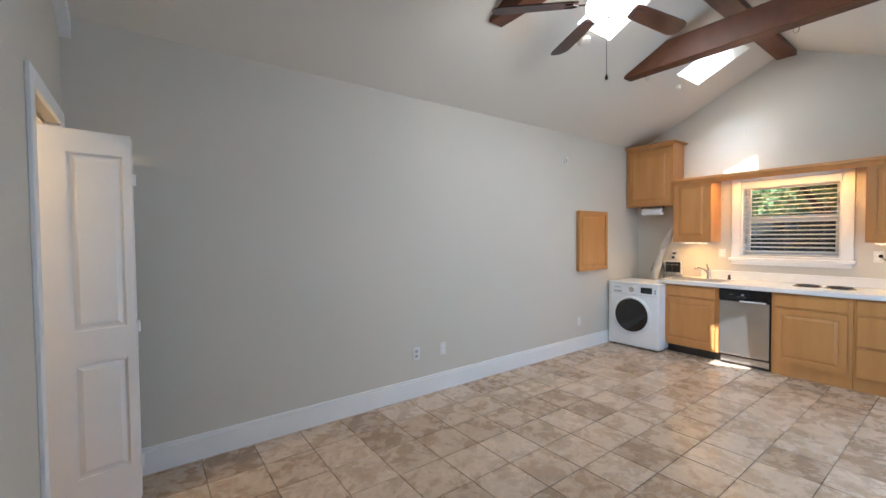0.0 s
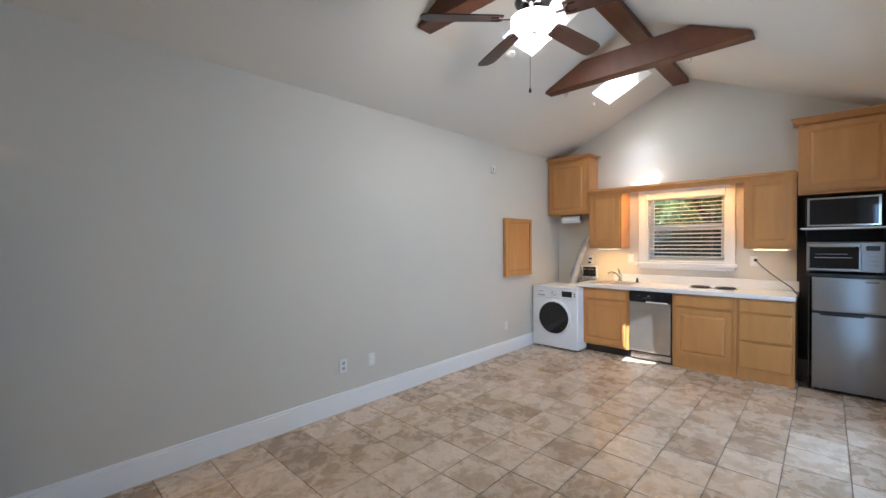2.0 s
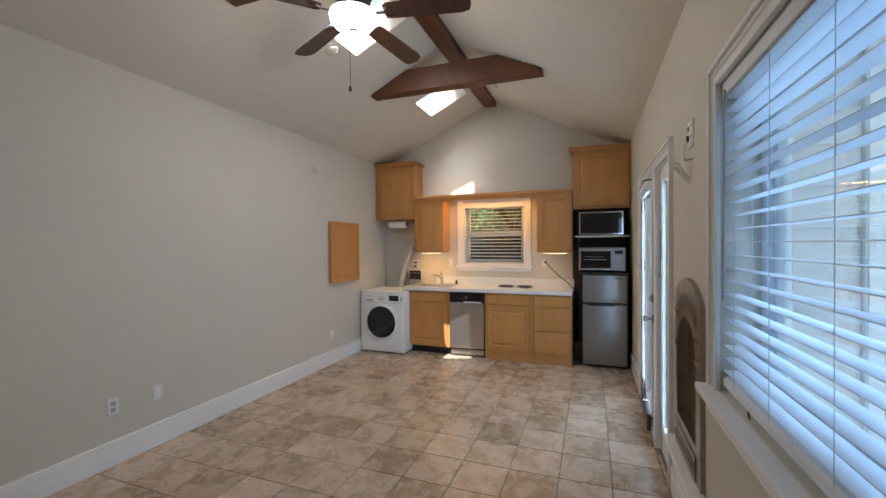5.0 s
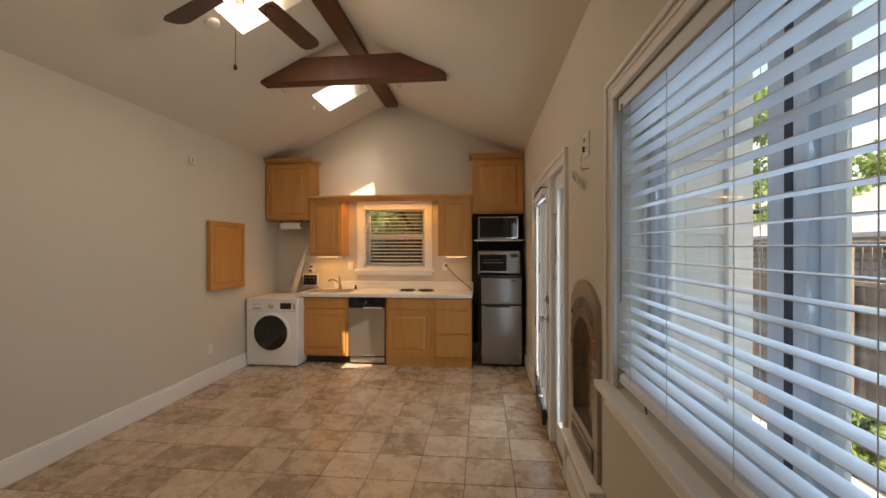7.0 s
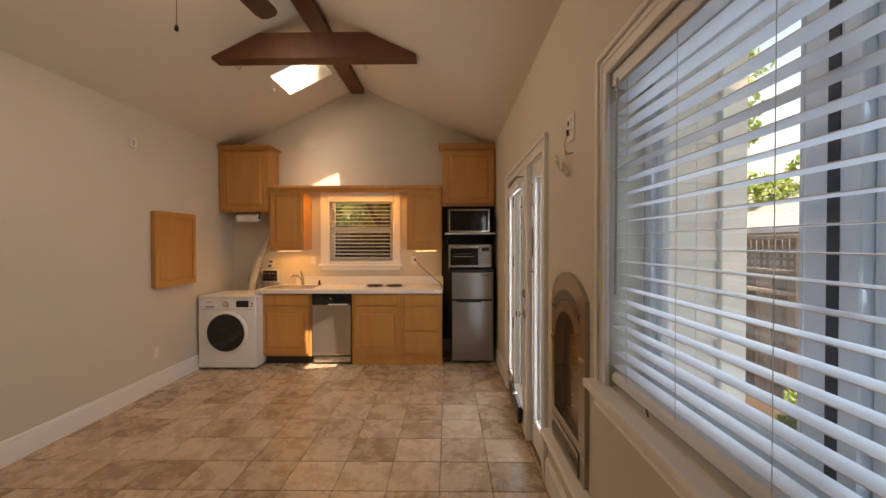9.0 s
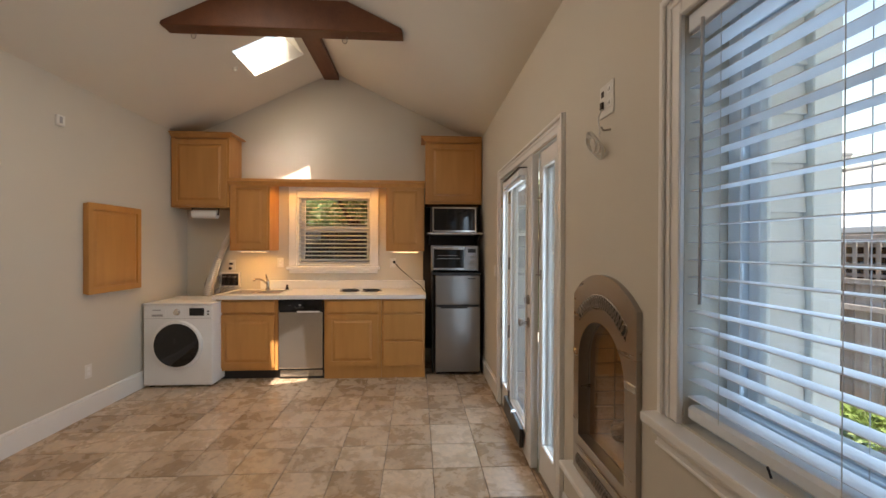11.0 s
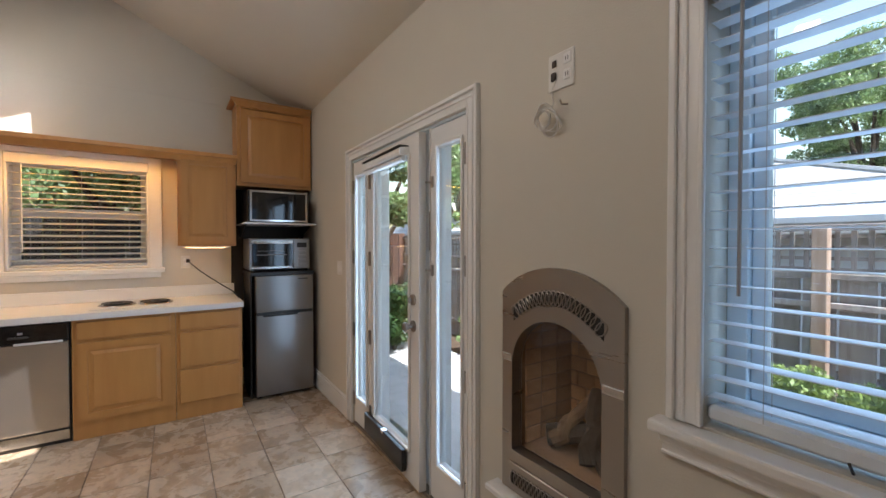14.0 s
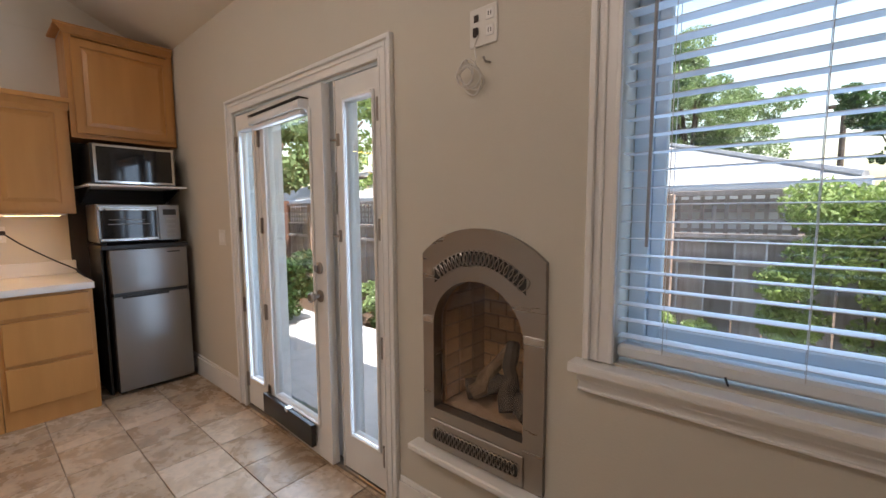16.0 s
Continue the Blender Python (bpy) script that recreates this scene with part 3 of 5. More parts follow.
box(bm, WIN[0] - 0.1, WIN[1] + 0.10, Y0 + 0.0175, Y0 + 0.024, 0.826, 0.837, bevel=0.003)
S("window_apron", bm, M_TRIM, "white moulded apron under the window stool", cat="trim")
win = thing("window_1", "wide white-framed double window", "window", (1.375, Y0 - 0.14, 0.93), kind="structure")
fy0, fy1 = Y0 - 0.205, Y0 - 0.128
bm = B((0.631, 0.675, fy0, fy1, 0.931, 2.099), (2.075, 2.126, fy0, fy1, 0.931, 2.099), (0.676, 2.074, fy0, fy1, 0.931, 0.985), (0.676, 2.074, fy0, fy1, 2.04, 2.099), bevel=0.003)
put("frame", bm, M_TRIMB, win)
put("mullion", B((1.334, 1.453, fy0 - 0.005, fy1 + 0.002, 0.986, 2.039), bevel=0.003), M_TRIMB, win)
put("gap_seal", B((1.373, 1.397, fy1 + 0.0021, fy1 + 0.004, 0.99, 2.035)), M_SEAL, win, "dark seal between the two windows")
for a, b in ((0.676, 1.333), (1.454, 2.074)):
    sash = bmesh.new()
    for r in ((a, a + 0.035, fy0 + 0.02, fy1 - 0.02, 0.986, 2.039), (b - 0.035, b, fy0 + 0.02, fy1 - 0.02, 0.986, 2.039), (a + 0.035, b - 0.035, fy0 + 0.02, fy1 - 0.02, 0.986, 1.02), (a + 0.035, b - 0.035, fy0 + 0.02, fy1 - 0.02, 2.005, 2.039)):
        box(sash, *r, bevel=0.003)
    s = put("sash", sash, M_TRIMB, win)
    g = put("pane", B((a + 0.033, b - 0.033, Y0 - 0.172, Y0 - 0.167, 1.018, 2.007)), M_GLASS, win, "clear glass pane")
    g.visible_shadow = False

bl = thing("venetian_blind", "white wide-slat venetian blind lowered with open slats", "blind", (1.375, Y0 - 0.06, 0.94))
BX0, BX1, BY = 0.635, 2.122, Y0 - 0.034
put("headrail", B((BX0, BX1, BY - 0.03, BY + 0.03, 2.045, 2.098), bevel=0.003), M_SLAT, bl)
slat_me = None
N_SLAT = 22
for i in range(N_SLAT):
    z = 1.011 + 0.0488 * i
    if slat_me is None:
        bm = bmesh.new()
        k = 5
        top, bot = [], []
        for j in range(k):
            u = -0.025 + 0.050 * j / (k - 1)
            cz = 0.0014 * (1 - (u / 0.025) ** 2)
            for L2, dz in ((top, 0.0011), (bot, -0.0011)):
                L2.append([bm.verts.new((xx, u, cz + dz)) for xx in (BX0 - 1.375, BX1 - 1.375)])
        for a, b in zip(top, top[1:]):
            bm.faces.new((a[0], a[1], b[1], b[0]))
        for a, b in zip(bot, bot[1:]):
            bm.faces.new((a[0], b[0], b[1], a[1]))
        for e in (0, 1):
            bm.faces.new([q[e] for q in top] + [q[e] for q in reversed(bot)])
        for e in (0, -1):
            bm.faces.new((top[e][0], top[e][1], bot[e][1], bot[e][0]))
        ob = part("slat", bm, M_SLAT, bl)
        slat_me = ob.data
    else:
        ob = new("slat", slat_me)
        ob.parent = bl
    ob.location = (0, BY - (Y0 - 0.06), z - 0.94)
    ob.rotation_euler = (radians(1.2 * math.sin(i * 2.3)), 0, radians(0.05 * math.sin(i * 5.1)))
put("bottom_rail", B((BX0, BX1, BY - 0.026, BY + 0.028, 0.948, 0.990), bevel=0.009), M_SLAT, bl)
for x in (0.76, 1.05, 1.375, 1.70, 2.00):
    bm = bmesh.new()
    for dy in (-0.027, 0.027):
        cyl(bm, (x, BY + dy, 0.97), (x, BY + dy, 2.04), 0.0011, n=5)
    put("ladder_cord", bm, M_CORD, bl)
put("wand", cyl(bmesh.new(), (2.047, BY + 0.045, 1.285), (2.047, BY + 0.042, 2.05), 0.0048, n=8), M_GREYP, bl, "grey tilt wand")
put("cord_knot", cyl(bmesh.new(), (1.845, BY + 0.027, 0.935), (1.852, BY + 0.03, 0.957), 0.003, n=6), M_BLACK, bl)

# ---- fireplace ----
fp = thing("fireplace", "brushed steel arched gas fireplace set into the wall with ceramic logs", "fireplace", (2.6, Y0, 0.39))
FX0, FX1 = 2.340, 2.888
cx = (FX0 + FX1) / 2


def arch(x0, x1, z0, zs, zt, n=22):
    """Outline of an arched opening: sides from z0 to zs, circular top at zt."""
    c, hw, r0 = (x0 + x1) / 2, (x1 - x0) / 2, zt - zs
    R = (hw * hw + r0 * r0) / (2 * r0)
    a0 = math.asin(min(1.0, hw / R))
    return [(x0, z0), (x1, z0)] + [(c + R * math.sin(a0 - 2 * a0 * i / n), zt - R + R * math.cos(a0 - 2 * a0 * i / n)) for i in range(n + 1)]


outer = arch(FX0, FX1, 0.403, 1.217, 1.324)
inner = arch(2.418, 2.832, 0.572, 0.925, 1.125)
bm = bmesh.new()
yf = Y0 + 0.020
of, inf_ = [bm.verts.new((x, yf, z)) for x, z in outer], [bm.verts.new((x, yf, z)) for x, z in inner]
ob_, inb = [bm.verts.new((x, Y0 - 0.002, z)) for x, z in outer], [bm.verts.new((x, Y0 - 0.04, z)) for x, z in inner]
n = len(outer)
for i in range(n):
    j = (i + 1) % n
    bm.faces.new((of[i], of[j], inf_[j], inf_[i]))
    bm.faces.new((of[i], of[j], ob_[j], ob_[i]))
    bm.faces.new((inf_[i], inf_[j], inb[j], inb[i]))
put("surround", bm, M_STEELF, fp, "brushed steel arched surround")
# highlight along the joint, built as strips of brighter steel tilted up
for xa, xb in ((FX0 + 0.001, 2.417), (2.833, FX1 - 0.001)):
    bm = bmesh.new()
    prism(bm, [(yf + 0.0003, 0.962), (yf + 0.0035, 0.958), (yf + 0.0015, 0.936), (yf + 0.0003, 0.932)], xa, xb, "X")
    put("joint_strip", bm, M_STEEL, fp, "brighter steel strip tilted to catch light along the joint")
# firebox within the chase
bx0, bx1, by0, by1, bz0, bz1 = 2.405, 2.835, Y0 - 0.36, Y0 - 0.035, 0.57, 1.16
bm = B((bx0 - 0.01, bx0, by0, by1, bz0, bz1), (bx1, bx1 + 0.01, by0, by1, bz0, bz1), (bx0, bx1, by0 - 0.01, by0, bz0, bz1), (bx0, bx1, by0, by1, bz0 - 0.01, bz0), (bx0, bx1, by0, by1, bz1, bz1 + 0.01))
box_ob = put("firebox", bm, M_MORTAR, fp, "firebrick-lined box")
brick_me = {}
for r in range(9):
    z = bz0 + 0.004 + r * 0.066
    for cc in range(-1, 6):
        x = bx0 + 0.006 + cc * 0.086 + (0.043 if r % 2 else 0)
        x0b, x1b = max(x, bx0 + 0.003), min(x + 0.08, bx1 - 0.003)
        if x1b - x0b < 0.02 or z + 0.06 > bz1:
            continue
        w = round(x1b - x0b, 3)
        if w not in brick_me:
            q = part("brick", box(bmesh.new(), 0, w, 0, 0.012, 0, 0.06, bevel=0.003), M_BRICKF, box_ob)
            brick_me[w] = q.data
        else:
            q = new("brick", brick_me[w])
            q.parent = box_ob
        q.location = Vector((x0b, by0 - 0.001, z)) - fp.location
    for sx in (bx0, bx1):
        for cc in range(3):
            key = "s"
            if key not in brick_me:
                q = part("brick", box(bmesh.new(), -0.006, 0.006, 0, 0.09, 0, 0.06, bevel=0.003), M_BRICKF, box_ob)
                brick_me[key] = q.data
            else:
                q = new("brick", brick_me[key])
                q.parent = box_ob
            q.location = Vector((sx, by0 + 0.012 + cc * 0.098, z)) - fp.location
g = put("glass_front", prism(bmesh.new(), arch(2.420, 2.830, 0.574, 0.925, 1.123), Y0 - 0.030, Y0 - 0.026, "Y"), glass_mat("hearth_glass", (0.96, 0.93, 0.9)), fp, "tinted glass front")
g.visible_shadow = False
rnd = random.Random(5)
for k, (p, q, r) in enumerate([((2.43, Y0 - 0.13, 0.60), (2.50, Y0 - 0.24, 0.90), 0.036), ((2.78, Y0 - 0.14, 0.62), (2.55, Y0 - 0.20, 0.68), 0.045),
                               ((2.46, Y0 - 0.10, 0.61), (2.74, Y0 - 0.26, 0.66), 0.042), ((2.72, Y0 - 0.10, 0.62), (2.62, Y0 - 0.25, 0.80), 0.033),
                               ((2.55, Y0 - 0.09, 0.60), (2.60, Y0 - 0.22, 0.83), 0.036)]):
    pts = [Vector(p).lerp(Vector(q), t / 6) + Vector((rnd.uniform(-1, 1), rnd.uniform(-1, 1), rnd.uniform(-1, 1))) * 0.008 for t in range(7)]
    put("log", tube(bmesh.new(), pts, lambda u, r=r: r * (1 - 0.25 * u + 0.08 * math.sin(9 * u)), n=9), M_LOGP if k in (0, 3) else M_LOG, fp, "pale split ceramic log" if k in (0, 3) else "charred ceramic log", smooth=True)


def loops(path, w, h, n):
    """Interlaced oval grille wires along a path of t in 0..1 giving (x, z, angle)."""
    bm = bmesh.new()
    for i in range(n):
        x, z, a = path((i + 0.5) / n)
        pts = []
        for k in range(13):
            t = 2 * math.pi * k / 12
            u, v = w * math.cos(t), h * math.sin(t)
            pts.append((x + u * math.cos(a) - v * math.sin(a), yf + 0.002, z + u * math.sin(a) + v * math.cos(a)))
        tube(bm, pts, 0.0026, n=5)
    return bm


def band(x0, x1, z0, z1, bow, n=20):
    pts_lo = [(x0 + (x1 - x0) * i / n, z0 + bow * (1 - (2 * i / n - 1) ** 2)) for i in range(n + 1)]
    pts_hi = [(x, z + (z1 - z0)) for x, z in reversed(pts_lo)]
    return pts_lo + pts_hi


# flat near-black plates: the slots' dark depth is put into the colour
put("upper_vent", prism(bmesh.new(), band(2.411, 2.822, 1.100, 1.158, 0.085), yf - 0.001, yf + 0.0008, "Y"), M_DARKBOX, fp, "dark arched vent slot")
put("vent_scrollwork", loops(lambda t: (2.411 + 0.411 * t, 1.129 + 0.085 * (1 - (2 * t - 1) ** 2), math.atan(-0.085 * 4 * (2 * t - 1) / 0.411)), 0.0175, 0.028, 21), M_STEELF, fp, "steel oval scroll grille", kind="stuff")
put("lower_panel", B((2.413, 2.843, yf + 0.0005, yf + 0.007, 0.408, 0.524), bevel=0.002), M_STEELF, fp)
put("lower_vent", B((2.432, 2.823, yf + 0.0065, yf + 0.0085, 0.438, 0.494)), M_DARKBOX, fp, "dark lower vent slot")
lowb = loops(lambda t: (2.432 + 0.391 * t, 0.466, 0.0), 0.0165, 0.027, 20)
for v in lowb.verts:
    v.co.y += 0.008
put("lower_scrollwork", lowb, M_STEELF, fp, "steel oval scroll grille", kind="stuff")
bm = B((2.285, 2.940, Y0, Y0 + 0.075, 0.373, 0.4005), bevel=0.006)
box(bm, 2.300, 2.925, Y0, Y0 + 0.05, 0.345, 0.3725, bevel=0.008)
S("hearth_ledge", bm, M_TRIM, "white moulded ledge under the fireplace", cat="trim")

# ---- wall fittings on the window wall ----
ol = thing("wall_outlet", "white four-gang outlet plate with plugs high on the wall", "outlet", (2.59, Y0, 2.04))
put("plate", B((2.543, 2.660, Y0, Y0 + 0.006, 1.966, 2.098), bevel=0.003), M_PLATE, ol)
for zc in (2.01, 2.065):
    bm = B((2.556, 2.588, Y0 + 0.0055, Y0 + 0.009, zc - 0.018, zc + 0.018), bevel=0.002)
    put("socket", bm, M_TRIM, ol)
    put("slots", B((2.566, 2.569, Y0 + 0.0085, Y0 + 0.0095, zc - 0.006, zc + 0.008), (2.576, 2.579, Y0 + 0.0085, Y0 + 0.0095, zc - 0.006, zc + 0.008)), M_BLACK, ol)
put("switch_toggle", B((2.620, 2.640, Y0 + 0.0055, Y0 + 0.016, 2.0, 2.03), (2.620, 2.640, Y0 + 0.0055, Y0 + 0.010, 2.05, 2.075), bevel=0.002), M_BRONZE, ol)
cc = thing("coiled_cable", "coiled white cable hanging on a small wall hook", "cable", (2.62, Y0, 1.84))
bm = bmesh.new()
pts = []
loops = [(0.052, 0.0, 0.15, 0.0), (0.036, 0.9, -0.35, 0.012), (0.056, 1.7, 0.5, -0.008), (0.040, 2.5, 0.1, 0.016), (0.050, 0.4, 0.75, -0.012)]
for r, turn, tip, off in loops:
    for i in range(24):
        a = i * 2 * math.pi / 24
        p, q = r * math.cos(a), r * 0.72 * math.sin(a)
        u, v = p * math.cos(turn) - q * math.sin(turn), p * math.sin(turn) + q * math.cos(turn)
        pts.append((2.640 + off + u, Y0 + 0.040 + v * math.sin(tip) * 0.6 + 0.012 * math.sin(a + turn), 1.860 + off * 0.6 + v * math.cos(tip * 0.6)))
tube(bm, pts, 0.0028, n=5)
put("coil", bm, M_PLATE, cc)
put("lead", tube(bmesh.new(), [(2.618, Y0 + 0.014, 2.0), (2.622, Y0 + 0.03, 1.96), (2.618, Y0 + 0.025, 1.92), (2.63, Y0 + 0.02, 1.895)], 0.0028, n=5), M_PLATE, cc)
put("hook", tube(bmesh.new(), [(2.575, Y0, 1.905), (2.575, Y0 + 0.03, 1.90), (2.58, Y0 + 0.035, 1.915)], 0.004, n=6), M_NICKEL, cc)
sw = thing("light_switch", "white double light switch plate", "switch", (4.93, Y0, 1.2))
put("plate", B((4.875, 4.985, Y0, Y0 + 0.005, 1.145, 1.26), bevel=0.002), M_PLATE, sw)
put("rocker", B((4.893, 4.925, Y0 + 0.0045, Y0 + 0.009, 1.17, 1.235), (4.935, 4.967, Y0 + 0.0045, Y0 + 0.009, 1.17, 1.235), bevel=0.002), M_TRIM, sw)


def outlet(own_at, axis, cords=False):
    x, y, z = own_at
    o = thing("wall_outlet", "white duplex outlet plate on the painted wall", "outlet", own_at, "wall outlets")
    if axis == "y":
        put("plate", B((x - 0.036, x + 0.036, y - 0.006, y, z - 0.058, z + 0.058), bevel=0.002), M_PLATE, o)
        for dz in (-0.022, 0.022):
            put("socket", B((x - 0.015, x + 0.015, y - 0.0085, y - 0.0055, z + dz - 0.014, z + dz + 0.014), bevel=0.002), M_GREYP if cords else M_TRIM, o)
    else:
        put("plate", B((x - 0.006, x, y - 0.036, y + 0.036, z - 0.058, z + 0.058), bevel=0.002), M_PLATE, o)
        for dz in (-0.022, 0.022):
            put("socket", B((x - 0.0085, x - 0.0055, y - 0.015, y + 0.015, z + dz - 0.014, z + dz + 0.014), bevel=0.002), M_TRIM, o)
    return o


outlet((2.115, Y1, 0.40), "y", True)
outlet((2.42, Y1, 0.395), "y")
outlet((4.60, Y1, 0.372), "y")
outlet((6.07, 2.03, 1.235), "x")
outlet((6.07, 0.66, 1.235), "x")
th = thing("wall_sensor", "small white sensor box high on the wall", "sensor", (4.32, Y1, 2.4))
put("body", B((4.285, 4.355, Y1 - 0.028, Y1, 2.365, 2.445), bevel=0.006), M_PLATE, th)
put("lens", B((4.30, 4.325, Y1 - 0.030, Y1 - 0.0275, 2.38, 2.43)), M_GREYP, th)

# ---- kitchen ----
XF = 5.42          # face of the base cabinets
XU = 5.735         # face of the wall cabinets


def raised_panel(y0, y1, z0, z1, x, th=0.02, rail=0.058):
    """Frame and raised centre of a panel front facing -x, its face at x."""
    a, b, c, d = y0 + rail, y1 - rail, z0 + rail, z1 - rail
    fr_ = slab((y0, y1), (z0, z1), [(a, b, c, d)], lambda u, v, q: (q, u, v), x, x + th)
    bmesh.ops.recalc_face_normals(fr_, faces=fr_.faces)
    bmesh.ops.bevel(fr_, geom=[e for e in fr_.edges if e.calc_face_angle(0) > 1], offset=0.004, segments=2, affect="EDGES")
    bm = bmesh.new()
    rings = []
    for e, q in ((-0.001, x + th - 0.001), (-0.001, x + 0.012), (0.008, x + 0.012), (0.034, x + 0.003)):
        rings.append([bm.verts.new((q, p, r)) for p, r in ((a + e, c + e), (b - e, c + e), (b - e, d - e), (a + e, d - e))])
    for lo, hi in zip(rings, rings[1:]):
        for k in range(4):
            bm.faces.new((lo[k], lo[(k + 1) % 4], hi[(k + 1) % 4], hi[k]))
    bm.faces.new(rings[0])
    bm.faces.new(rings[-1])
    return fr_, bm


def panel_front(own, label, *args, **kw):
    fr_, bm = raised_panel(*args, **kw)
    d = put("door", fr_, M_OAK, own, label)
    put("panel", bm, M_OAK, d, "raised centre panel")
    return d


def drawer_front(bm, y0, y1, z0, z1, x):
    return box(bm, x, x + 0.02, y0, y1, z0, z1, bevel=0.005, seg=2)


def face_frame(x, y0, y1, z0, z1, rails, w=0.042):
    zs = [z0 + w] + [q for z in rails[::-1] for q in (z - 0.015, z + 0.015)] + [z1 - w]
    holes = [(y0 + w, y1 - w, a, b) for a, b in zip(zs[::2], zs[1::2])]
    return slab((y0, y1), (z0, z1), holes, lambda u, v, q: (q, u, v), x, x + 0.0195)


def base_unit(y0, y1, label, drawers=False, toe_wood=True):
    c = thing("base_cabinet", label, "kitchen cabinet", (XF + 0.02, (y0 + y1) / 2, 0), "base cabinets")
    put("body", B((XF + 0.04, X1 - 0.005, y0 + 0.001, y1 - 0.001, 0.105, 0.866)), M_OAK, c)
    put("face_frame", face_frame(XF + 0.0205, y0 + 0.001, y1 - 0.001, 0.105, 0.866, [0.712] + ([0.412] if drawers else [])), M_OAK, c)
    put("kick_board", B((XF + 0.03 if toe_wood else XF + 0.085, XF + 0.10, y0 + 0.001, y1 - 0.001, 0.001, 0.104)), M_OAK if toe_wood else M_BLACK, c, "" if toe_wood else "black recessed kick board")
    if drawers:
        for za, zb in ((0.725, 0.848), (0.425, 0.70), (0.135, 0.40)):
            put("drawer", drawer_front(bmesh.new(), y0 + 0.025, y1 - 0.025, za, zb, XF), M_OAK, c, "plain maple drawer front")
    else:
        put("drawer", drawer_front(bmesh.new(), y0 + 0.035, y1 - 0.03, 0.725, 0.848, XF), M_OAK, c, "plain maple drawer front")
        panel_front(c, "raised-panel maple door", y0 + 0.035, y1 - 0.03, 0.135, 0.70, XF)
    return c


base_unit(1.842, 2.487, "honey maple sink base cabinet with raised-panel door over a black kick", toe_wood=False)
base_unit(0.741, 1.355, "honey maple base cabinet with drawer over raised-panel door")
base_unit(0.266, 0.740, "honey maple three-drawer base cabinet beside the fridge gap", drawers=True)

# worktop with a sink hole
ct = thing("worktop", "white laminate worktop with low backsplash", "countertop", (5.7, 1.4, 0.87))
SINK = (5.50, 5.93, 1.86, 2.42)
bm = slab((5.385, 6.068), (0.258, 2.515), [SINK], lambda u, v, w: (u, v, w), 0.8705, 0.914)
bmesh.ops.bevel(bm, geom=[e for e in bm.edges if all(v.co.x < 5.39 for v in e.verts)], offset=0.008, segments=2, affect="EDGES")
put("top", bm, M_COUNTER, ct)
put("backsplash", B((6.048, 6.069, 0.259, 2.26, 0.915, 1.018), bevel=0.004), M_COUNTER, ct, "low white backsplash")
sk = thing("sink", "double-bowl stainless steel sink set in the white worktop", "sink", (5.72, 2.14, 0.914))
bm = bmesh.new()
for r in ((5.485, 5.51, 1.845, 2.435), (5.875, 5.945, 1.845, 2.435), (5.51, 5.875, 1.845, 1.87), (5.51, 5.875, 2.41, 2.435), (5.51, 5.875, 2.13, 2.15)):
    box(bm, r[0], r[1], r[2], r[3], 0.9145, 0.9205, bevel=0.002)
put("rim", bm, M_SINK, sk)
for a, b in ((1.872, 2.128), (2.152, 2.408)):
    bm = bmesh.new()
    box(bm, 5.511, 5.514, a, b, 0.76, 0.9145)
    box(bm, 5.871, 5.874, a, b, 0.76, 0.9145)
    box(bm, 5.514, 5.871, a, a + 0.003, 0.76, 0.9145)
    box(bm, 5.514, 5.871, b - 0.003, b, 0.76, 0.9145)
    box(bm, 5.511, 5.874, a, b, 0.757, 0.76)
    put("bowl", bm, M_SINK, sk)
fa = thing("faucet", "chrome single-lever kitchen faucet behind the sink", "faucet", (5.92, 2.12, 0.92))
bm = lathe(bmesh.new(), [(0.001, 0.0), (0.03, 0.0), (0.028, 0.01), (0.022, 0.02), (0.021, 0.09), (0.018, 0.105), (0.001, 0.108)], (5.91, 2.12, 0.921), n=18)
put("body", bm, M_CHROME, fa, smooth=True)
put("spout", tube(bmesh.new(), [(5.90, 2.125, 0.98), (5.86, 2.15, 1.03), (5.81, 2.18, 1.055), (5.76, 2.205, 1.055), (5.74, 2.22, 1.035)], 0.012, n=10), M_CHROME, fa, smooth=True)
put("lever", tube(bmesh.new(), [(5.91, 2.12, 1.02), (5.915, 2.135, 1.06), (5.93, 2.15, 1.095)], 0.010, n=8), M_CHROME, fa, smooth=True)
sp = thing("sprayer", "small dark side sprayer beside the sink", "sink sprayer", (5.92, 1.93, 0.92))
put("nozzle", lathe(bmesh.new(), [(0.001, 0.0), (0.02, 0.0), (0.017, 0.02), (0.012, 0.03), (0.014, 0.055), (0.001, 0.06)], (5.92, 1.90, 0.9205), n=14), M_BRONZE, sp, smooth=True)

ck = thing("hob", "white two-plate electric hob with dark coils on the worktop", "hob", (5.72, 1.0, 0.914))
put("plate", B((5.50, 5.86, 0.72, 1.27, 0.9145, 0.921), bevel=0.003), M_COUNTER, ck, "white enamel hob plate")
for yc, r in ((1.12, 0.105), (0.875, 0.105)):
    bm = bmesh.new()
    lathe(bm, [(r + 0.012, 0.0), (r + 0.016, 0.004), (r + 0.012, 0.008), (r + 0.004, 0.002)], (5.69, yc, 0.9215), n=28)
    put("drip_ring", bm, M_CHROME, ck, smooth=True)
    pts = []
    for i in range(90):
        a = i / 89 * 2 * math.pi * 3.2
        rr = 0.022 + (r - 0.022) * i / 89
        pts.append((5.69 + rr * math.cos(a), yc + rr * math.sin(a), 0.936))
    put("coil", tube(bmesh.new(), pts, 0.0065, n=6), M_BLACK, ck, "dark heating coil", smooth=True)

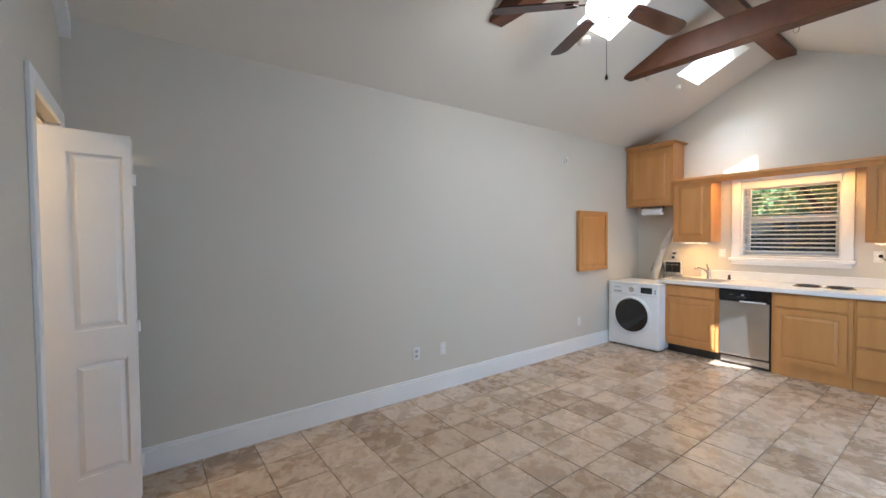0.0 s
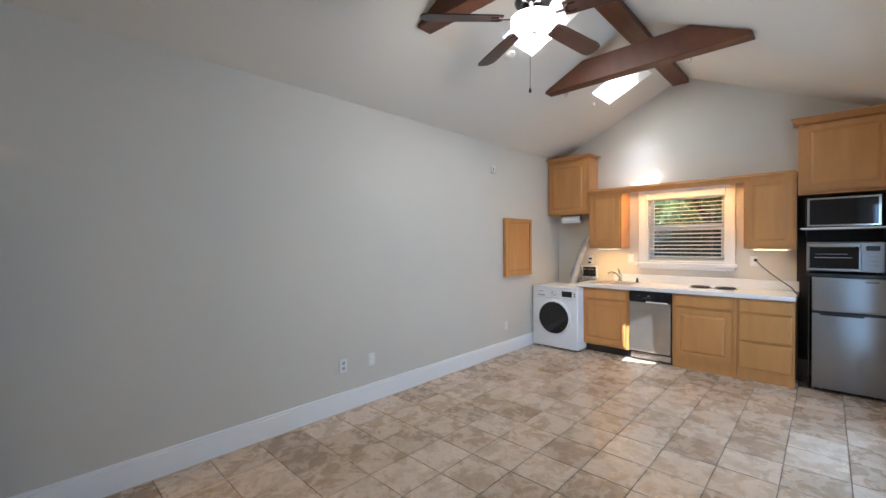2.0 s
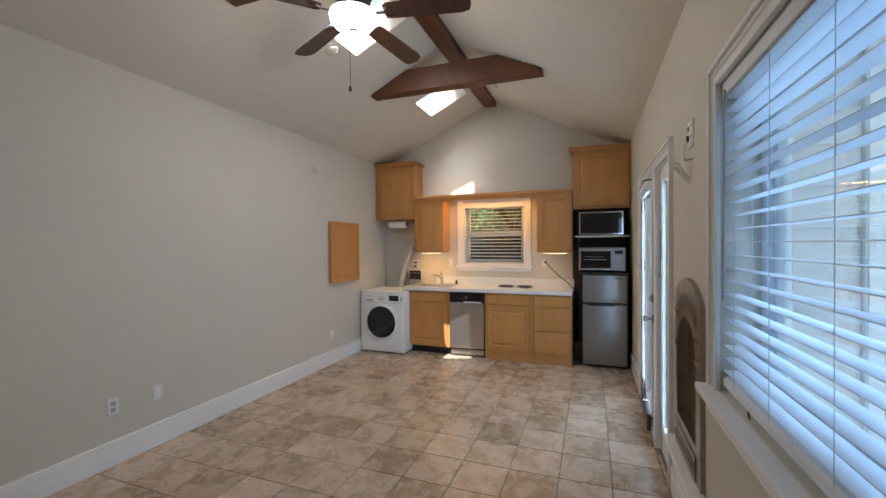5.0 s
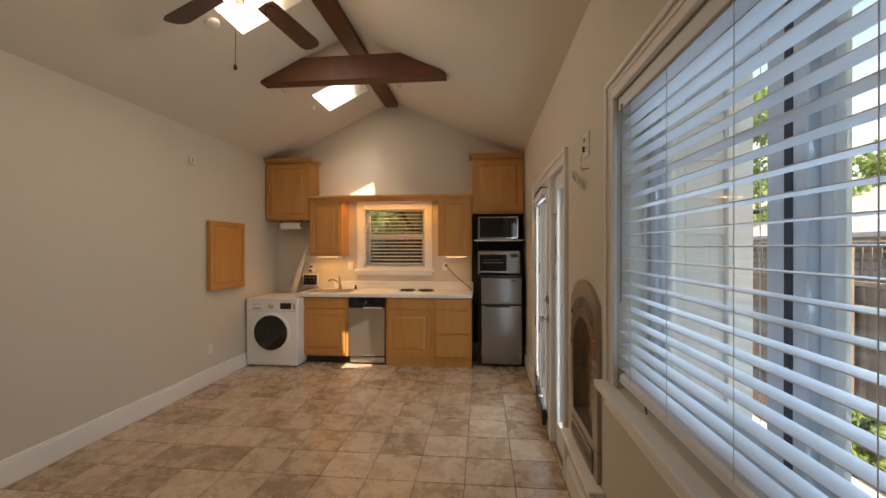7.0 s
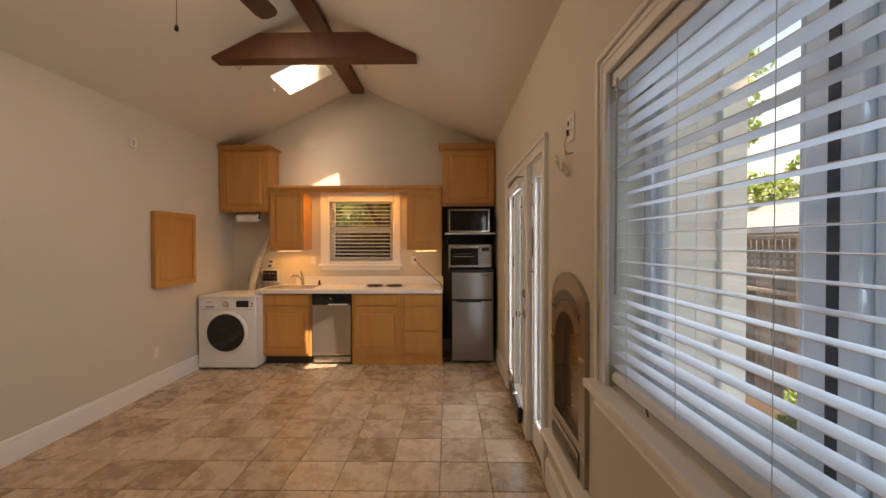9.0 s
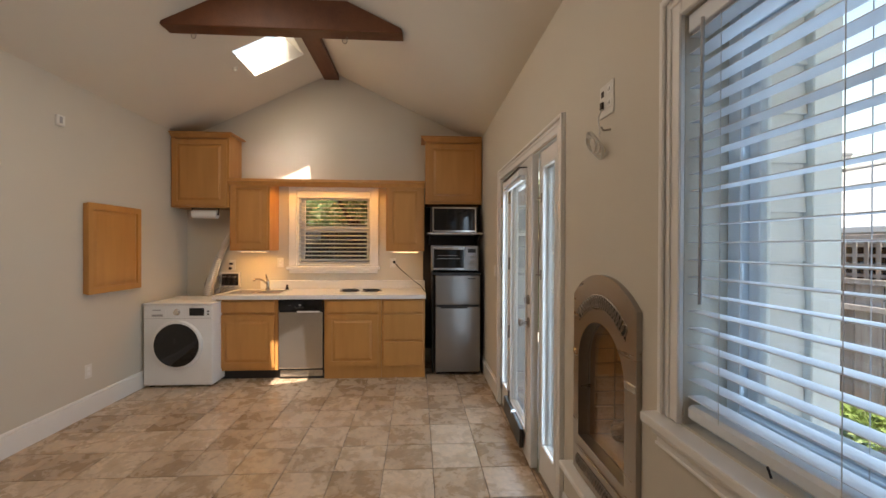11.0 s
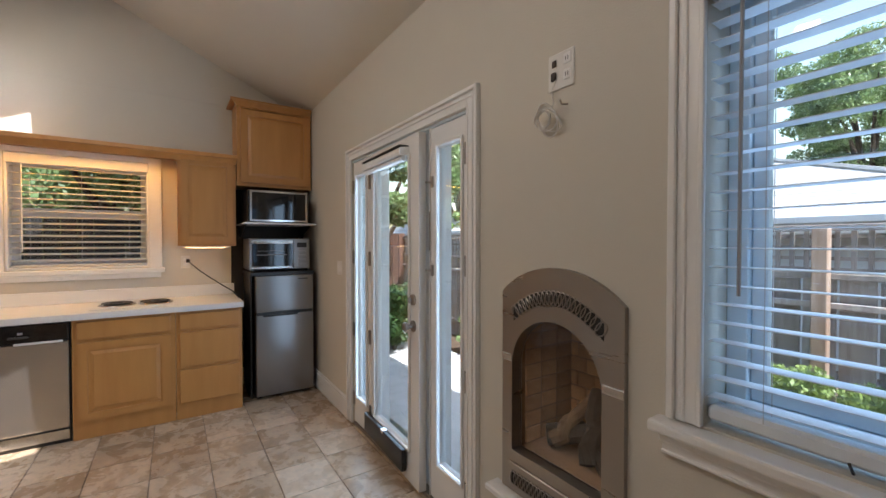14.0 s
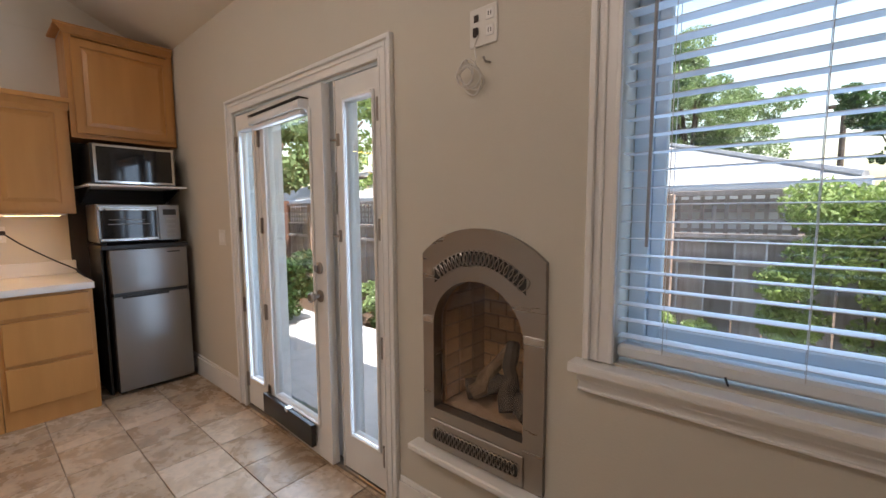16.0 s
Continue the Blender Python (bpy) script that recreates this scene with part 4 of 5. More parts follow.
# dishwasher
dw = thing("dishwasher", "slim stainless steel dishwasher with black control strip", "dishwasher", (XF, 1.61, 0))
DY0, DY1 = 1.362, 1.834
put("body", B((XF + 0.03, X1 - 0.05, DY0, DY1, 0.10, 0.866)), M_BLACK, dw, "black dishwasher body")
bm = B((XF - 0.012, XF + 0.029, DY0 + 0.004, DY1 - 0.004, 0.125, 0.735), bevel=0.006)
put("door", bm, M_STEEL, dw, "brushed steel dishwasher door")
put("control_panel", B((XF - 0.015, XF + 0.029, DY0 + 0.004, DY1 - 0.004, 0.742, 0.862), bevel=0.006), M_GLOSSB, dw, "black control panel")
bm = B((XF - 0.034, XF - 0.016, 1.56, 1.66, 0.775, 0.79), bevel=0.006)
put("latch", bm, M_BLACK, dw)
for a, b, c in ((1.70, 1.706, 0.806), (1.72, 1.726, 0.806), (1.59, 1.615, 0.815)):
    put("button", B((XF - 0.0165, XF - 0.0145, a, b, 0.80, c)), M_GREYP, dw)
put("handle_lip", B((XF - 0.021, XF - 0.0125, DY0 + 0.03, DY1 - 0.20, 0.728, 0.744), bevel=0.004), M_TRIM, dw)
put("kick_plate", B((XF + 0.03, XF + 0.05, DY0 + 0.01, DY1 - 0.01, 0.03, 0.10), bevel=0.003), M_STEEL, dw)
put("base", B((XF + 0.052, XF + 0.2, DY0, DY1, 0.0, 0.099)), M_BLACK, dw)

# washer
WX, WY0, WY1, WH = 5.245, 2.428, 3.104, 0.856
wa = thing("washing_machine", "white front-loading washer dryer with dark round door", "washing machine", (5.55, 2.77, 0))
put("body", box(bmesh.new(), WX, WX + 0.60, WY0, WY1, 0.02, WH - 0.022, bevel=0.018, seg=3), M_WHITEP, wa, smooth=True)
put("top", box(bmesh.new(), WX - 0.004, WX + 0.60, WY0 - 0.002, WY1 + 0.002, WH - 0.0215, WH, bevel=0.008, seg=2), M_WHITEP, wa, smooth=True)
put("seam", B((WX - 0.0015, WX + 0.01, WY0 + 0.012, WY1 - 0.012, 0.70, 0.703)), M_GREYP, wa)
cy, cz = (WY0 + WY1) / 2, 0.435
put("door_ring", lathe(bmesh.new(), [(0.244, 0.01), (0.247, -0.01), (0.236, -0.028), (0.215, -0.030), (0.21, -0.02)], (WX, cy, cz), n=48, axis="X"), M_WHITEP, wa, "white plastic door ring", smooth=True)
put("door_glass", lathe(bmesh.new(), [(0.222, -0.018), (0.217, -0.034), (0.15, -0.043), (0.06, -0.047), (0.001, -0.047)], (WX, cy, cz), n=48, axis="X"), M_GLOSSB, wa, "black glass round door", smooth=True)
for a in (0.04, 0.5):
    for y in (WY0 + 0.04, WY1 - 0.08):
        put("foot", B((WX + a, WX + a + 0.04, y, y + 0.04, 0.0, 0.021)), M_BLACK, wa)
put("display", B((WX - 0.003, WX + 0.004, 2.510, 2.655, 0.728, 0.805), bevel=0.001), M_GLOSSB, wa, "black display window")
put("dial", lathe(bmesh.new(), [(0.034, 0.0), (0.033, -0.014), (0.024, -0.022), (0.001, -0.023)], (WX, 2.775, 0.765), n=28, axis="X"), M_CHROME, wa, "silver dial", smooth=True)
put("buttons", B((WX - 0.004, WX + 0.002, 2.462, 2.482, 0.735, 0.75), (WX - 0.004, WX + 0.002, 2.462, 2.482, 0.765, 0.78), bevel=0.002), M_BLACK, wa)
put("soap_drawer", B((WX - 0.004, WX + 0.004, 2.885, 3.075, 0.715, 0.812), bevel=0.003), M_WHITEP, wa)
put("drawer_grip", B((WX - 0.0055, WX, 2.91, 3.02, 0.722, 0.744), bevel=0.002), M_GREYP, wa)
put("badge", B((WX - 0.0052, WX, 2.93, 3.01, 0.782, 0.792)), M_GREYP, wa)

# wall cabinets


def wall_unit(y0, y1, z0, z1, x, label, group="", crown=None, door=(0.02, 0.02, 0.02, 0.02)):
    c = thing("wall_cabinet", label, "kitchen cabinet", (X1, (y0 + y1) / 2, z0), group)
    put("body", B((x + 0.04, X1 - 0.001, y0, y1, z0, z1)), M_OAK, c)
    put("face_frame", face_frame(x + 0.0205, y0, y1, z0, z1, []), M_OAK, c)
    panel_front(c, "raised-panel maple door", y0 + door[0], y1 - door[1], z0 + door[2], z1 - door[3], x, rail=0.055)
    return c


wall_unit(2.048, 2.490, 1.385, 2.165, XU, "honey maple wall cabinet beside the kitchen window", "wall cabinets")
wall_unit(0.272, 0.718, 1.385, 2.165, XU, "honey maple wall cabinet beside the kitchen window", "wall cabinets")
cL = wall_unit(2.493, 3.127, 1.872, 2.70, XU - 0.012, "large honey maple cabinet hung high above the washing machine", "", door=(0.02, 0.02, 0.02, 0.06))
cR = wall_unit(-0.405, 0.262, 1.938, 2.70, XU - 0.012, "large honey maple cabinet hung high above the microwave", "", door=(0.02, 0.03, 0.03, 0.06))


def crown(own, y0, y1, z, x, ends=(True, True)):
    prof = [(x + 0.022, z - 0.045), (x + 0.012, z - 0.042), (x - 0.022, z - 0.008), (x - 0.034, z - 0.006), (x - 0.034, z + 0.008), (x + 0.03, z + 0.008), (x + 0.03, z - 0.045)]
    bm = bmesh.new()
    lo = [bm.verts.new((u, y0 - (x + 0.022 - u if ends[0] and u < x + 0.022 else 0), v)) for u, v in prof]
    hi = [bm.verts.new((u, y1 + (x + 0.022 - u if ends[1] and u < x + 0.022 else 0), v)) for u, v in prof]
    bm.faces.new(lo)
    bm.faces.new(hi)
    for i in range(len(prof)):
        j = (i + 1) % len(prof)
        bm.faces.new((lo[i], lo[j], hi[j], hi[i]))
    if ends[0]:
        box(bm, x + 0.0, X1 - 0.002, y0 - 0.05, y0 - 0.0005, z - 0.008, z + 0.008, bevel=0.002)
    if ends[1]:
        box(bm, x + 0.0, X1 - 0.002, y1 + 0.0005, y1 + 0.05, z - 0.008, z + 0.008, bevel=0.002)
    return put("crown", bm, M_OAK, own, "maple crown strip")


crown(cL, 2.493, 3.125, 2.71, XU - 0.012, (True, False))
crown(cR, -0.40, 0.262, 2.715, XU - 0.012, (False, True))
va = thing("cornice_shelf", "honey maple cornice board running over the kitchen window", "cornice", (X1, 1.4, 2.166))
put("board", B((XU - 0.02, X1 - 0.001, 0.268, 2.491, 2.1665, 2.186)), M_OAK, va)
put("moulding", prism(bmesh.new(), [(XU + 0.015, 2.12), (XU + 0.005, 2.122), (XU - 0.028, 2.165), (XU - 0.046, 2.17), (XU - 0.046, 2.200), (XU - 0.021, 2.200), (XU - 0.021, 2.166), (XU + 0.015, 2.166)], 0.268, 2.491, "Y"), M_OAK, va)
for yA, s in ((0.7185, 1), (2.0475, -1)):
    poly = [(yA, 2.166), (yA, 2.085)] + [(yA + s * (0.055 * (1 - math.cos(a))), 2.085 + 0.05 * math.sin(a)) for a in [k * math.pi / 2 / 6 for k in range(1, 7)]] + [(yA + s * 0.20, 2.142), (yA + s * 0.20, 2.166)]
    put("bracket", prism(bmesh.new(), poly, XU + 0.02, XU + 0.038, "X"), M_OAK, va)

for yA, yB, z in ((2.10, 2.44, 1.385), (0.32, 0.66, 1.385)):
    o = thing("under_cabinet_light", "slim warm light bar fixed under the wall cabinet", "light", (5.86, (yA + yB) / 2, z), "under-cabinet lights")
    put("housing", B((5.835, 5.885, yA, yB, z - 0.016, z - 0.001), bevel=0.002), M_WHITEP, o)
    put("tube", B((5.85, 5.87, yA + 0.03, yB - 0.03, z - 0.0185, z - 0.0155)), M_LED, o, "lit warm tube")

o = thing("under_cabinet_light", "slim warm light bar hidden under the cornice over the window", "light", (5.83, 1.4, 2.166), "under-cabinet lights")
put("housing", B((5.805, 5.855, 0.82, 1.98, 2.145, 2.165), bevel=0.002), M_WHITEP, o)
put("tube", B((5.81, 5.85, 0.83, 1.97, 2.1425, 2.1455)), M_LED, o, "lit warm tube")
# kitchen window
kw = thing("window_2", "white double-hung kitchen window over the sink", "window", (X1, 1.37, 1.2), kind="structure")


def kbox(*r, bevel=0.003):
    return B(*r, bevel=bevel)


xo, xi = X1 - 0.018, X1
put("casing", kbox((xo, xi, 0.835, 0.929, 1.191, 2.164), (xo, xi, 1.831, 1.925, 1.191, 2.164), (xo, xi, 0.9295, 1.8305, 2.121, 2.164)), M_TRIM, kw, "wide white casing")
put("window_sill", kbox((X1 - 0.045, X1 + 0.06, 0.815, 1.950, 1.150, 1.190), bevel=0.005), M_TRIM, kw)
put("apron", kbox((X1 - 0.022, X1, 0.845, 1.92, 1.105, 1.149)), M_TRIM, kw)
ky0, ky1, kz0, kz1 = 0.93, 1.83, 1.195, 2.12
put("jamb", kbox((X1 + 0.002, X1 + 0.18, ky0 + 0.0005, ky0 + 0.018, kz0, kz1), (X1 + 0.002, X1 + 0.18, ky1 - 0.018, ky1 - 0.0005, kz0, kz1), (X1 + 0.002, X1 + 0.18, ky0 + 0.018, ky1 - 0.018, kz1 - 0.018, kz1), (X1 + 0.002, X1 + 0.18, ky0 + 0.018, ky1 - 0.018, kz0 + 0.0005, kz0 + 0.018)), M_TRIM, kw)
for za, zb, dx in ((kz0 + 0.019, 1.695, 0.10), (1.62, kz1 - 0.019, 0.135)):
    a, b, w = ky0 + 0.019, ky1 - 0.019, 0.045
    bm = kbox((X1 + dx, X1 + dx + 0.03, a, a + w, za, zb), (X1 + dx, X1 + dx + 0.03, b - w, b, za, zb), (X1 + dx, X1 + dx + 0.03, a + w, b - w, za, za + w), (X1 + dx, X1 + dx + 0.03, a + w, b - w, zb - 0.07, zb))
    put("sash", bm, M_TRIM, kw, "white window sash")
    g = put("pane", B((X1 + dx + 0.012, X1 + dx + 0.016, a + w - 0.003, b - w + 0.003, za + w - 0.003, zb - w + 0.003)), M_GLASS, kw, "clear glass pane")
    g.visible_shadow = False
kb = thing("venetian_blind", "white narrow-slat blind in the kitchen window", "blind", (X1 + 0.04, 1.37, 1.22))
put("headrail", kbox((X1 + 0.022, X1 + 0.072, ky0 + 0.02, ky1 - 0.02, 2.055, 2.100)), M_TRIM, kb)
put("valance", kbox((X1 - 0.012, X1 + 0.004, ky0 + 0.004, ky1 - 0.004, 2.035, 2.116), bevel=0.004), M_TRIM, kb, "cream valance board over the blind")
me = None
for i in range(16):
    z = 1.272 + i * 0.0495
    if me is None:
        o = part("slat", box(bmesh.new(), -0.024, 0.024, -0.418, 0.438, -0.0013, 0.0013), M_SLATK, kb)
        me = o.data
    else:
        o = new("slat", me)
        o.parent = kb
    o.location = (0.003, 0, z - 1.22)
    o.rotation_euler = (radians(0.25 * math.sin(i * 1.7)), radians(-17 + 1.5 * math.sin(i * 2.9)), 0)
put("bottom_rail", kbox((X1 + 0.018, X1 + 0.068, ky0 + 0.022, ky1 - 0.022, 1.216, 1.236)), M_SLATK, kb)
for y in (1.07, 1.38, 1.69):
    put("ladder_cord", cyl(bmesh.new(), (X1 + 0.018, y, 1.23), (X1 + 0.018, y, 2.06), 0.0012, n=5), M_CORD, kb)
put("wand", cyl(bmesh.new(), (X1 + 0.010, 1.735, 1.34), (X1 + 0.010, 1.735, 2.05), 0.0055, n=8), M_TRIM, kb)

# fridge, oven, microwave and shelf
# added dark sheet: the alcove's shade is put into its colour
S("alcove_panel", B((6.052, X1 - 0.001, -0.41, 0.282, 0.172, 1.936)), M_ALCOVE, "dark brown sheet standing in for shade at the back of the fridge alcove", cat="panel")
fr = thing("fridge", "small two-door fridge with steel doors and black sides", "fridge", (5.75, -0.1, 0))
FX = 5.50
put("body", B((FX + 0.055, 6.02, -0.355, 0.148, 0.02, 1.118), bevel=0.006), M_BLACK, fr, "black fridge body")
put("lower_door", box(bmesh.new(), FX, FX + 0.05, -0.353, 0.146, 0.035, 0.762, bevel=0.008, seg=2), M_FRIDGE, fr, "steel lower door", smooth=True)
put("freezer_door", box(bmesh.new(), FX, FX + 0.05, -0.353, 0.146, 0.79, 1.113, bevel=0.008, seg=2), M_FRIDGE, fr, "steel freezer door", smooth=True)
put("grip_gap", B((FX + 0.004, FX + 0.054, -0.345, 0.138, 0.763, 0.789)), M_BLACK, fr)
put("grip", B((FX - 0.006, FX + 0.004, -0.21, 0.09, 0.748, 0.766), bevel=0.003), M_BLACK, fr, "black recessed grip")
put("badge", B((FX - 0.0015, FX + 0.001, -0.30, -0.215, 1.075, 1.085)), M_BLACK, fr)
for r in ((FX + 0.08, FX + 0.12, -0.33, -0.29, 0, 0.021), (FX + 0.08, FX + 0.12, 0.09, 0.13, 0, 0.021), (5.95, 5.99, -0.33, -0.29, 0, 0.021), (5.95, 5.99, 0.09, 0.13, 0, 0.021)):
    put("foot", B(r), M_BLACK, fr)
st = thing("oven_stand", "black slab stand on top of the fridge", "stand", (5.75, -0.1, 1.118))
put("board", B((FX - 0.005, 6.0, -0.365, 0.19, 1.1185, 1.150), bevel=0.003), M_BLACK, st)
# added black board standing in for the dark void beside the fridge
put("side_board", B((FX + 0.10, 6.02, 0.165, 0.180, 0.0, 1.118)), M_BLACK, st, "black board added to fill the dark gap beside the fridge")
ov = thing("toaster_oven", "steel countertop toaster oven with glass door on the fridge", "toaster oven", (5.7, -0.08, 1.151))
OX = 5.56
put("body", B((OX + 0.02, 5.95, -0.345, 0.190, 1.165, 1.452), bevel=0.008), M_FRIDGE, ov)
put("glass_door", B((OX, OX + 0.019, -0.175, 0.165, 1.19, 1.425), bevel=0.003), M_GLOSSB, ov, "dark glass door")
put("door_trim", B((OX - 0.006, OX + 0.018, -0.185, 0.18, 1.405, 1.435), bevel=0.003), M_STEEL, ov)
put("door_trim", B((OX - 0.006, OX + 0.018, -0.185, 0.18, 1.175, 1.198), bevel=0.003), M_STEEL, ov)
put("handle", cyl(bmesh.new(), (OX - 0.035, -0.15, 1.412), (OX - 0.035, 0.145, 1.412), 0.009, n=12), M_CHROME, ov, smooth=True)
put("rack", B((OX - 0.002, OX + 0.001, -0.13, 0.13, 1.30, 1.306), (OX - 0.002, OX + 0.001, -0.10, 0.12, 1.335, 1.339)), M_GREYP, ov)
put("control_panel", B((OX + 0.004, OX + 0.019, -0.335, -0.19, 1.17, 1.448), bevel=0.003), M_FRIDGE, ov)
put("display", B((OX + 0.001, OX + 0.005, -0.31, -0.22, 1.37, 1.415)), M_BLACK, ov)
bm = bmesh.new()
for z in (1.215, 1.255, 1.295, 1.335):
    put("button", B((OX + 0.001, OX + 0.005, -0.30, -0.235, z - 0.008, z + 0.008), bevel=0.002), M_GREYP, ov)
for a in (0.04, 0.3):
    for y in (-0.33, 0.14):
        put("foot", B((OX + a, OX + a + 0.03, y, y + 0.03, 1.1505, 1.166)), M_BLACK, ov)
sh = thing("wall_shelf", "thin white shelf on brackets under the microwave", "shelf", (5.75, -0.1, 1.585))
put("board", B((5.50, 6.051, -0.385, 0.235, 1.580, 1.594), bevel=0.003), M_TRIM, sh)
put("bracket", prism(bmesh.new(), [(5.62, 1.5795), (6.051, 1.5795), (6.051, 1.46), (6.035, 1.46)], 0.20, 0.21, "Y"), M_BLACK, sh)
put("bracket", prism(bmesh.new(), [(5.62, 1.5795), (6.051, 1.5795), (6.051, 1.46), (6.035, 1.46)], -0.37, -0.36, "Y"), M_BLACK, sh)
mw = thing("microwave", "black microwave oven with silver door frame on the shelf", "microwave", (5.75, -0.06, 1.594))
MX = 5.55
put("body", B((MX + 0.012, 5.95, -0.325, 0.20, 1.605, 1.888), bevel=0.005), M_BLACK, mw)
bm = slab((-0.315, 0.185), (1.607, 1.884), [(-0.298, 0.168, 1.622, 1.868)], lambda u, v, w: (w, u, v), MX, MX + 0.011)
put("door_frame", bm, M_CHROME, mw, "silver door frame")
put("door_glass", B((MX + 0.004, MX + 0.0115, -0.297, 0.167, 1.623, 1.867)), M_GLOSSB, mw, "black glass door")
for a in (0.05, 0.3):
    for y in (-0.30, 0.15):
        put("foot", B((MX + a, MX + a + 0.03, y, y + 0.03, 1.5945, 1.606)), M_BLACK, mw)
cd = thing("electric_cable", "black cord drooping from the outlet to the worktop end", "cord", (6.0, 0.6, 1.0))
put("cord", tube(bmesh.new(), [(6.055, 0.64, 1.245), (6.02, 0.62, 1.225), (5.95, 0.56, 1.165), (5.88, 0.48, 1.10), (5.80, 0.40, 1.04), (5.72, 0.31, 0.98), (5.68, 0.265, 0.92), (5.68, 0.24, 0.80)], 0.005, n=7), M_BLACK, cd)
put("plug", B((6.035, 6.062, 0.625, 0.655, 1.23, 1.262), bevel=0.004), M_BLACK, cd)

# laundry fittings
VY0, VY1 = 2.50, 2.745
du = thing("dryer_duct", "ribbed foil dryer duct rising in the corner", "duct", (5.95, 2.62, 0.85))
bm = bmesh.new()
path = [Vector(p) for p in ((5.93, 2.82, 0.86), (5.94, 2.79, 1.0), (5.955, 2.755, 1.15), (5.97, 2.71, 1.3), (5.985, 2.65, 1.45), (6.0, 2.59, 1.56), (6.02, 2.55, 1.63))]
fine = []
for i in range(120):
    t = i / 119 * (len(path) - 1)
    k = min(int(t), len(path) - 2)
    fine.append(path[k].lerp(path[k + 1], t - k))
tube(bm, fine, lambda u: (0.052 - 0.022 * u) * (1 + 0.07 * (1 if int(u * 119) % 3 == 0 else -0.4)), n=14)
put("duct", bm, M_HOSE, du)
vb = thing("valve_box", "recessed washer valve box with white frame and dark taps", "valve box", (X1, 2.58, 1.0))
bm = slab((VY0, VY1), (0.935, 1.12), [(VY0 + 0.022, VY1 - 0.022, 0.955, 1.10)], lambda u, v, w: (w, u, v), X1 - 0.022, X1 - 0.001)
put("frame", bm, M_PLATE, vb)
put("back", B((X1 - 0.006, X1 - 0.0015, VY0 + 0.0225, VY1 - 0.0225, 0.956, 1.099)), M_ALCOVE, vb, "dark recess back")
for y in (VY0 + 0.06, VY0 + 0.115, VY0 + 0.18):
    bm = bmesh.new()
    cyl(bm, (X1 - 0.055, y, 1.01), (X1 - 0.006, y, 1.01), 0.014, n=12)
    cyl(bm, (X1 - 0.04, y, 0.965), (X1 - 0.04, y, 1.055), 0.009, n=10)
    put("tap", bm, M_BRONZE, vb)
    put("tap_handle", lathe(bmesh.new(), [(0.001, 0.0), (0.022, 0.002), (0.024, 0.008), (0.014, 0.014), (0.001, 0.015)], (X1 - 0.04, y, 1.056), n=12), M_NICKEL, vb, "metal tap handle")
    put("tap_hose", tube(bmesh.new(), [(X1 - 0.04, y, 0.968), (X1 - 0.05, y + 0.01, 0.94), (X1 - 0.06, y + 0.05, 0.93), (X1 - 0.07, y + 0.09, 0.90), (X1 - 0.06, y + 0.10, 0.84)], 0.008, n=7), M_GREYP, vb, "grey rubber hose", smooth=True)
wh = thing("water_hose", "dark grey looped washer drain hose behind the machine", "hose", (6.0, 2.75, 0.86))
put("hose", tube(bmesh.new(), [(5.99, 2.87, 0.86), (5.99, 2.88, 0.98), (6.0, 2.85, 1.075), (6.01, 2.79, 1.115), (6.02, 2.74, 1.08), (6.02, 2.715, 0.98), (5.99, 2.71, 0.86)], 0.012, n=8), M_NICKEL, wh, smooth=True)
ro = thing("wall_outlet", "white outlet plate with a plug near the duct", "outlet", (X1, 2.60, 1.18))
put("plate", B((X1 - 0.006, X1, 2.56, 2.635, 1.14, 1.27), bevel=0.002), M_PLATE, ro)
put("plug", B((X1 - 0.04, X1 - 0.005, 2.60, 2.63, 1.15, 1.18), (X1 - 0.04, X1 - 0.005, 2.585, 2.62, 1.21, 1.235), bevel=0.004), M_BLACK, ro)
pt = thing("paper_towel_roll", "white paper towel roll on a holder under the high cabinet", "paper towels", (5.82, 2.77, 1.87))
put("roll", cyl(bmesh.new(), (5.80, 2.645, 1.80), (5.80, 2.915, 1.80), 0.048, n=26), M_PAPER, pt, smooth=True)
put("holder", B((5.79, 5.81, 2.632, 2.637, 1.79, 1.871), (5.79, 5.81, 2.923, 2.928, 1.79, 1.871), (5.78, 5.82, 2.632, 2.928, 1.865, 1.8715)), M_BLACK, pt)
put("core", cyl(bmesh.new(), (5.80, 2.637, 1.80), (5.80, 2.923, 1.80), 0.012, n=12), M_BLACK, pt)

# wooden panel cover on the long wall
wp = thing("wall_panel_door", "honey maple framed panel door hung on the long wall", "wall panel", (4.85, Y1, 1.02))
tf, tp = raised_panel(0, 0.645, 0, 0.775, 0, th=0.02, rail=0.055)
for q in (tf, tp):
    for v in q.verts:
        v.co = Vector((4.54 + v.co.y, Y1 - 0.052 + v.co.x, 1.022 + v.co.z))
td = put("door", tf, M_OAK, wp)
put("panel", tp, M_OAK, td)
put("frame", B((4.55, 4.58, Y1 - 0.03, Y1 - 0.0005, 1.03, 1.79), (5.145, 5.175, Y1 - 0.03, Y1 - 0.0005, 1.03, 1.79), (4.58, 5.145, Y1 - 0.03, Y1 - 0.0005, 1.03, 1.06), (4.58, 5.145, Y1 - 0.03, Y1 - 0.0005, 1.76, 1.79)), M_OAK, wp)

# hooks and detectors
for x, y in ((4.30, 0.92), (4.30, 2.09)):
    h = thing("ceiling_hook", "small metal cup hook screwed under the tie beam", "hook", (x, y, 3.115), "cup hooks")
    put("hook", tube(bmesh.new(), [(x, y, 3.118), (x, y, 3.085)] + [(x, y + 0.018 - 0.018 * math.cos(a), 3.085 - 0.022 * math.sin(a)) for a in [k * math.pi * 1.25 / 8 for k in range(1, 9)]], 0.0028, n=6), M_NICKEL, h)


